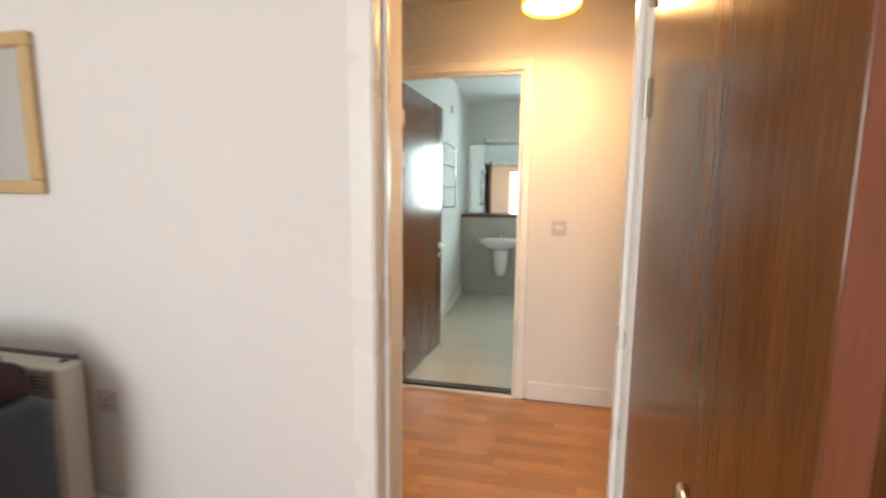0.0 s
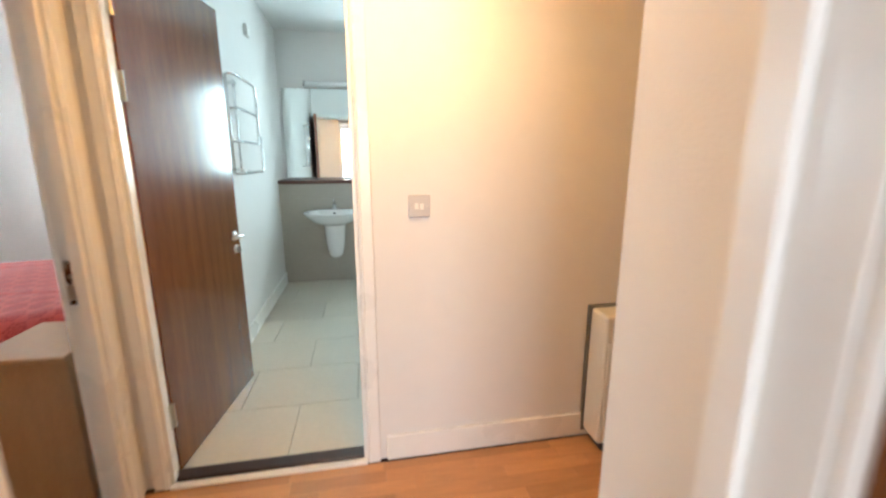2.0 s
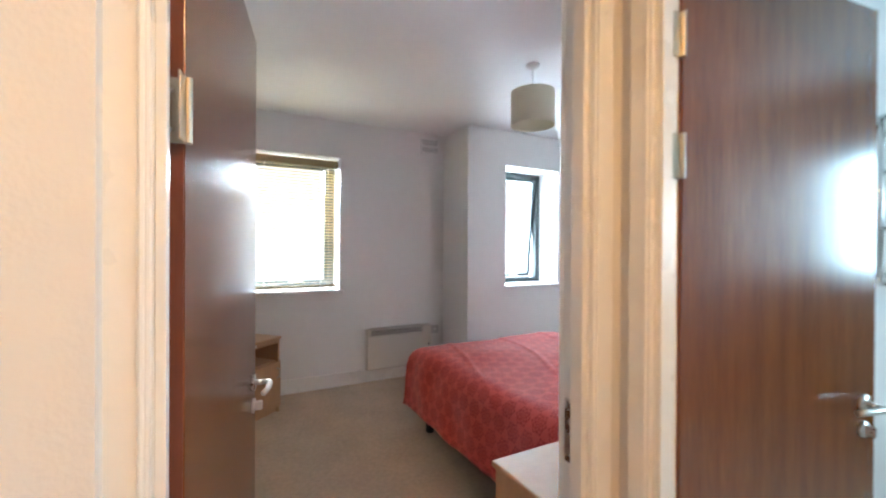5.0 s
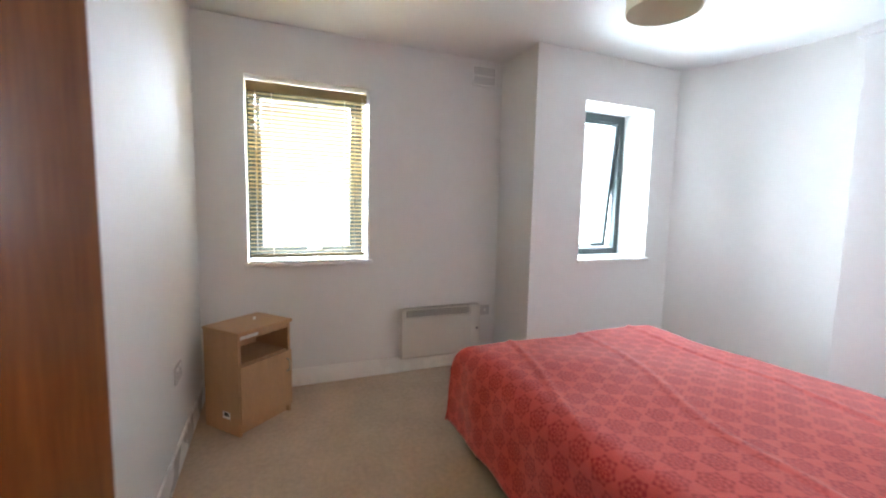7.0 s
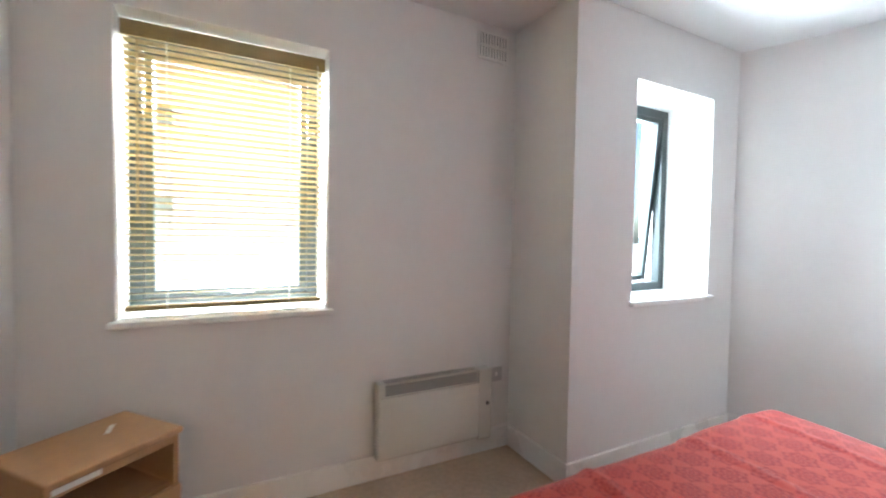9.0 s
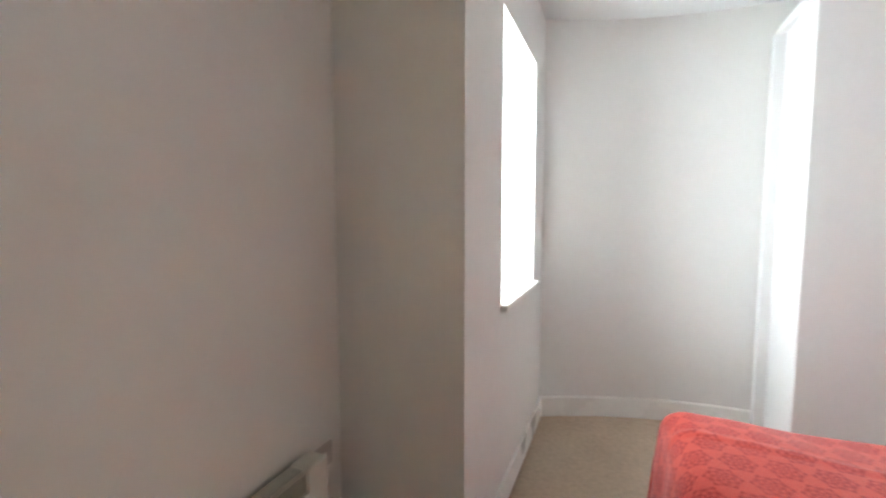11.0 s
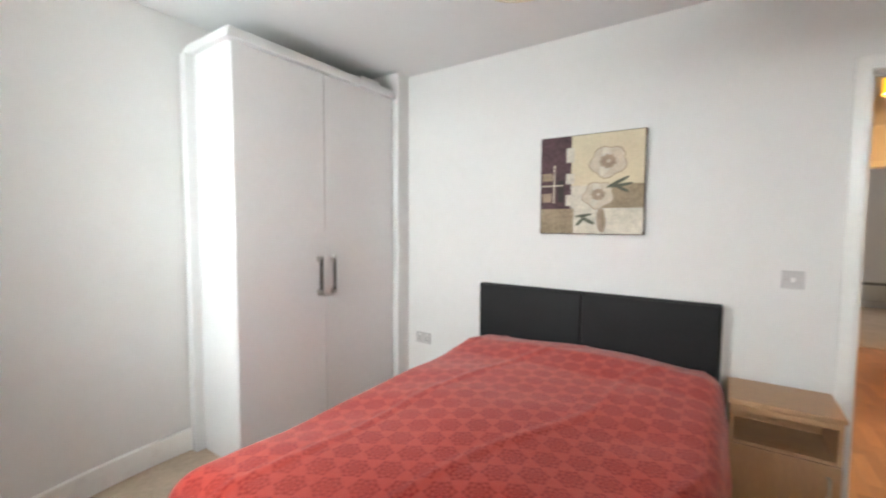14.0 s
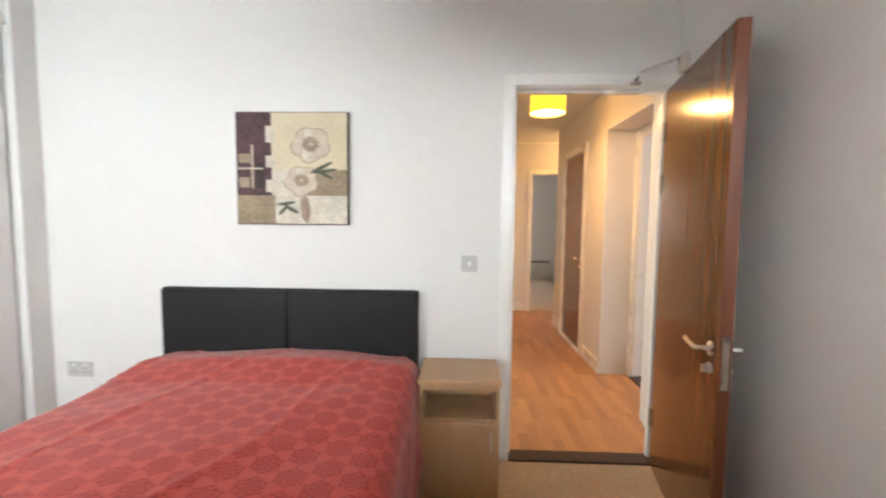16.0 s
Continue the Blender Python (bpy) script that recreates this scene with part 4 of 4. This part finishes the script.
# ---- bathroom ----
led = tagged(part("wall_bathroom_ledge", box(0.07, 2.2, 2.88, 3.25, -0.006, 1.045), GROUT), "half-height boxed wall clad in grey-beige tiles", "wall", kind="structure")
sh = tagged(part("ledge_shelf", box(0.071, 2.2, 2.845, 3.249, 1.046, 1.082, 0.004), SHELFW), "dark brown wooden shelf capping the tiled ledge", "shelf")
mir = thing("bathroom_mirror", "frameless mirror standing on the wooden ledge", "mirror")
part("glass", box(0.15, 1.12, 3.236, 3.242, 1.083, 2.03), MIRROR, mir)
part("backing", box(0.152, 1.118, 3.2425, 3.249, 1.083, 2.028), GREYP, mir)
ml = thing("mirror_light", "long chrome and glass strip light above the mirror", "wall lamp")
part("base", box(0.38, 1.02, 3.21, 3.249, 2.045, 2.095, 0.006), CHROME, ml)
part("tube_cover", rod((0.40, 3.19, 2.07), (1.00, 3.19, 2.07), 0.028, seg=20), CERAMIC, ml, "", True)
for x in (0.395, 1.005):
    part("end_cap", rod((x - 0.012, 3.19, 2.07), (x + 0.012, 3.19, 2.07), 0.031, seg=20), CHROME, ml, "", True)

bs = thing("wash_basin", "white ceramic wall basin on a half pedestal", "basin", (0.66, 2.875, 0.0))


def basin_bowl():
    bm = bmesh.new()
    prof = [(0.02, 0.64), (0.10, 0.645), (0.20, 0.68), (0.265, 0.735), (0.285, 0.762), (0.288, 0.775), (0.280, 0.780), (0.25, 0.776), (0.235, 0.765), (0.20, 0.71), (0.12, 0.675), (0.01, 0.67)]
    seg = 48
    rings = []
    for r, z in prof:
        ring = []
        for k in range(seg):
            a = k * math.tau / seg
            x, y = r * math.cos(a), 0.78 * r * math.sin(a)
            ring.append(bm.verts.new((x, min(-0.215 + y, -0.004), z)))
        rings.append(ring)
    for q, s in zip(rings, rings[1:]):
        for k in range(seg):
            bm.faces.new((q[k], q[(k + 1) % seg], s[(k + 1) % seg], s[k]))
    bm.faces.new(rings[0])
    bm.faces.new(rings[-1])
    return bm


part("bowl", basin_bowl(), CERAMIC, bs, "", True)
part("tap_ledge", box(-0.19, 0.19, -0.085, -0.003, 0.70, 0.783, 0.015, seg=3), CERAMIC, bs, "", True)
part("half_pedestal", lathe([(0.001, 0.295), (0.05, 0.295), (0.075, 0.33), (0.095, 0.45), (0.11, 0.66)], seg=32, squash=(1, 1.1), at=(0, -0.115, 0)), CERAMIC, bs, "", True)
tap = part("tap", rod((0, -0.05, 0.783), (0, -0.05, 0.85), 0.021, seg=20, r2=0.018), CHROME, bs, "chrome mixer tap", True)
part("spout", tube([(0, -0.05, 0.835), (0, -0.09, 0.845), (0, -0.14, 0.835), (0, -0.155, 0.82)], 0.011), CHROME, tap, "", True)
part("tap_lever", tube([(0, -0.05, 0.85), (0, -0.055, 0.872), (0, -0.10, 0.888)], 0.007), CHROME, tap, "", True)
part("waste", rod((0, -0.21, 0.671), (0, -0.21, 0.675), 0.022, seg=20), CHROME, bs)
part("overflow", rod((0, -0.085, 0.745), (0, -0.088, 0.745), 0.012, seg=16), DARKP, bs)
tr = thing("toilet_roll_holder", "chrome toilet roll holder on the tiled ledge", "roll holder", (1.10, 2.878, 0.60))
part("cover", box(-0.07, 0.07, -0.09, -0.004, -0.02, 0.06, 0.015, seg=3), CHROME, tr)
part("bar", rod((-0.065, -0.05, -0.03), (0.065, -0.05, -0.03), 0.008), CHROME, tr)
part("roll", rod((-0.05, -0.05, -0.03), (0.05, -0.05, -0.03), 0.045, seg=24), LABELW, tr)

# heated towel rail: one bent bar that snakes up the wall
rail = thing("towel_rail", "chrome ladder towel rail on the bathroom wall", "towel rail")
Y0, Y1, XR = 1.26, 1.84, 0.215
ZR = (1.20, 1.40, 1.60, 1.80)
YM = Y1 - 0.07
for k, z in enumerate(ZR):
    pts = [(0.165, Y0, z)] + [tuple(q) for q in arc((XR - 0.04, Y0 + 0.04, z), 0.04, 180, 90, (0, 1, 0), (1, 0, 0), 5)]
    end = Y1 if k == 0 else YM
    if k == 0:
        pts += [tuple(q) for q in arc((XR, end - 0.05, z + 0.05), 0.05, -90, 0, (0, 1, 0), (0, 0, 1), 6)] + [(XR, end, ZR[1] + 0.06)]
    elif k == 1:
        pts += [tuple(q) for q in arc((XR, end - 0.05, z + 0.05), 0.05, -90, 0, (0, 1, 0), (0, 0, 1), 6)] + [(XR, end, ZR[2] - 0.06)]
    else:
        pts += [tuple(q) for q in arc((XR, end - 0.05, z - 0.05), 0.05, 90, 0, (0, 1, 0), (0, 0, 1), 6)] + [(XR, end, z - 0.14)]
    part("rung", tube(pts, 0.010), CHROME, rail, "", True)
part("link", tube([(XR, YM, ZR[2] - 0.07), (XR, YM, ZR[2] + 0.07)], 0.010), CHROME, rail, "", True)
part("link", tube([(XR, Y1, ZR[1] + 0.05), (XR - 0.01, Y1 - 0.035, ZR[1] + 0.02), (XR, YM - 0.02, ZR[1] + 0.01)], 0.009), CHROME, rail, "", True)
part("upright", tube([(0.165, Y0, ZR[0]), (0.165, Y0, ZR[3])], 0.011), CHROME, rail, "", True)
part("back_bar", tube([(0.150, Y0 + 0.22, ZR[0] - 0.01), (0.150, Y0 + 0.22, ZR[3])], 0.008), CHROME, rail, "", True)
for y in (Y0, Y0 + 0.22):
    for z in (1.22, 1.78):
        part("bracket", rod((0.121, y, z), (0.165, y, z), 0.012), CHROME, rail, "", True)
part("bracket", rod((0.121, Y1 - 0.08, 1.20), (XR, Y1 - 0.08, 1.20), 0.010), CHROME, rail, "", True)
sen = thing("wall_sensor", "small white plastic box high on the bathroom wall", "sensor", (0.121, 2.05, 2.25), 90)
part("case", box(-0.045, 0.045, -0.03, 0, -0.045, 0.045, 0.006), PLASTIC, sen)

# ---- living room ----
lm = thing("wall_mirror", "wall mirror in a light pine frame", "mirror", (0, -1.401, 0))
MX0, MX1, MZ0, MZ1, MF = -1.36, -0.712, 1.275, 1.83, 0.048
part("glass", box(MX0 + MF, MX1 - MF, -0.012, -0.008, MZ0 + MF, MZ1 - MF), MIRROR, lm)
part("backing", box(MX0 + 0.01, MX1 - 0.01, -0.007, 0, MZ0 + 0.01, MZ1 - 0.01), GREYP, lm)
for a, b, c, d in ((MX0, MX1, MZ0, MZ0 + MF), (MX0, MX1, MZ1 - MF, MZ1), (MX0, MX0 + MF, MZ0 + MF, MZ1 - MF), (MX1 - MF, MX1, MZ0 + MF, MZ1 - MF)):
    part("frame_bar", box(a, b, -0.028, -0.003, c, d, 0.007, seg=3), FRAMEW, lm)
sf = thing("sofa", "dark navy leather sofa near the living room wall", "sofa", (-0.485, -1.66, 0), 0)
part("arm", box(-0.06, 0.10, -0.85, 0.0, 0.05, 0.68, 0.055, seg=5), SOFA, sf, "", True)
part("seat_base", box(-1.2, -0.06, -0.84, -0.01, 0.06, 0.30, 0.03, seg=3), SOFA, sf, "", True)
part("seat_cushion", box(-1.18, -0.065, -0.86, -0.2, 0.30, 0.46, 0.05, seg=4), SOFA, sf, "", True)
part("backrest", box(-1.2, -0.065, -0.21, -0.0, 0.30, 0.82, 0.06, seg=4), SOFA, sf, "", True)
part("throw", box(-0.42, 0.02, -0.26, 0.01, 0.60, 0.775, 0.06, seg=5), SOFACLOTH, sf, "dark maroon throw", True)
for x, y in ((0.02, -0.8), (0.02, -0.06), (-1.12, -0.8), (-1.12, -0.06)):
    part("foot", rod((x, y, 0), (x, y, 0.06), 0.022), DARKP, sf)

# ---- outside ----
ab = thing("apartment_building", "pale rendered apartment building across the yard", "building", (-17, 0, -0.3))
BW = wall("facade", "x", -0.4, 0.0, -16, 16, 0, 11, [(-14 + 3.5 * i, -12.4 + 3.5 * i, 1.2 + 2.9 * k, 2.7 + 2.9 * k) for i in range(8) if i != 4 for k in range(3)], RENDERW)
for key in ("kind", "category", "label"):
    del BW[key]
BW.parent = ab
part("roof", box(-8, 0.3, -16.3, 16.3, 11, 11.4, 0.02), ROOFT, ab)
part("core", box(-8, -0.42, -16, 16, 0, 11), RENDERW, ab)
for i in (0, 1, 2, 3, 5, 6, 7):
    for k in range(3):
        part("pane", box(-0.3, -0.28, -14 + 3.5 * i, -12.4 + 3.5 * i, 1.2 + 2.9 * k, 2.7 + 2.9 * k), GLASS, ab)
yw = tagged(part("yard_wall", box(-9.3, -9.1, -14, 14, -0.3, 1.15, 0.02), RENDERW), "low white rendered yard wall", "wall", kind="structure")

# ---- small pieces: floor strips and tiles ----
def strip_mesh(name, lx, ly, material, bevel, z0=-0.0098, z1=0.0):
    bm = bmesh.new()
    v0 = [bm.verts.new((x, y, z0)) for x, y in ((0, 0), (lx, 0), (lx, ly), (0, ly))]
    v1 = [bm.verts.new((x, y, z1 - bevel)) for x, y in ((0, 0), (lx, 0), (lx, ly), (0, ly))]
    v2 = [bm.verts.new((x, y, z1)) for x, y in ((bevel, bevel), (lx - bevel, bevel), (lx - bevel, ly - bevel), (bevel, ly - bevel))]
    for a, b in ((v0, v1), (v1, v2)):
        for k in range(4):
            bm.faces.new((a[k], a[(k + 1) % 4], b[(k + 1) % 4], b[k]))
    bm.faces.new(v2)
    return finish(name, bm, material)


def lay(parent, x0, x1, y0, y1, lx, ly, name, material, bevel, gap, z=0.0, offsets=None):
    rng = random.Random(5)
    cache = {}
    y, row = y0, 0
    while y < y1 - 0.004:
        dy = min(ly, y1 - y)
        x = x0 - (offsets[row % len(offsets)] if offsets else rng.uniform(0, lx))
        while x < x1 - 0.004:
            a, b = max(x, x0), min(x + lx, x1)
            if b - a > 0.01:
                key = (round(b - a, 3), round(dy, 3))
                if key not in cache:
                    cache[key] = strip_mesh(name, b - a - gap, dy - gap, material, bevel)
                o = new(name, cache[key])
                o.parent = parent
                o.location = (a, y, z)
            x += lx
        y += ly
        row += 1


lay(floor_hall, 0.076, 3.85, -1.06, -0.022, 0.38, 0.066, "floor_strip", PLANK, 0.0006, 0.0004)
lay(floor_hall, 0.512, 1.333, -1.298, -1.0605, 0.38, 0.066, "floor_strip", PLANK, 0.0006, 0.0004)
lay(floor_living, -1.2, 1.6, -2.2, -1.41, 0.42, 0.0665, "floor_strip", PLANK, 0.0006, 0.0004)
slab_rest = tagged(part("floor_living_rest", box(-2.2, 2.85, -6.0, -2.2, -0.0104, -0.0005), PLANK), "orange-brown laminate floor of the living room", "floor", kind="structure")
slab_rest2 = tagged(part("floor_corridor_rest", box(3.05, 3.85, -2.7, -1.06, -0.0098, -0.0005), PLANK), "orange-brown laminate floor of the corridor", "floor", kind="structure")
bath_floor = bpy.data.objects["floor_bathroom"]
lay(bath_floor, 0.07, 2.2, 0.076, 2.88, 0.6, 0.42, "tile", TILE, 0.0015, 0.004, z=0.004, offsets=(0.08, 0.38))
tile_me = {}
for i in range(4):
    for k in range(4):
        x0, x1 = 0.07 + 0.6 * i, min(0.07 + 0.6 * (i + 1), 2.2)
        z0, z1 = 0.0 + 0.3 * k, min(0.3 * (k + 1), 1.045)
        tl = part("tile", box(x0 + 0.001, x1 - 0.001, 2.872, 2.8795, z0 + 0.001, z1 - 0.001), WTILE, led)
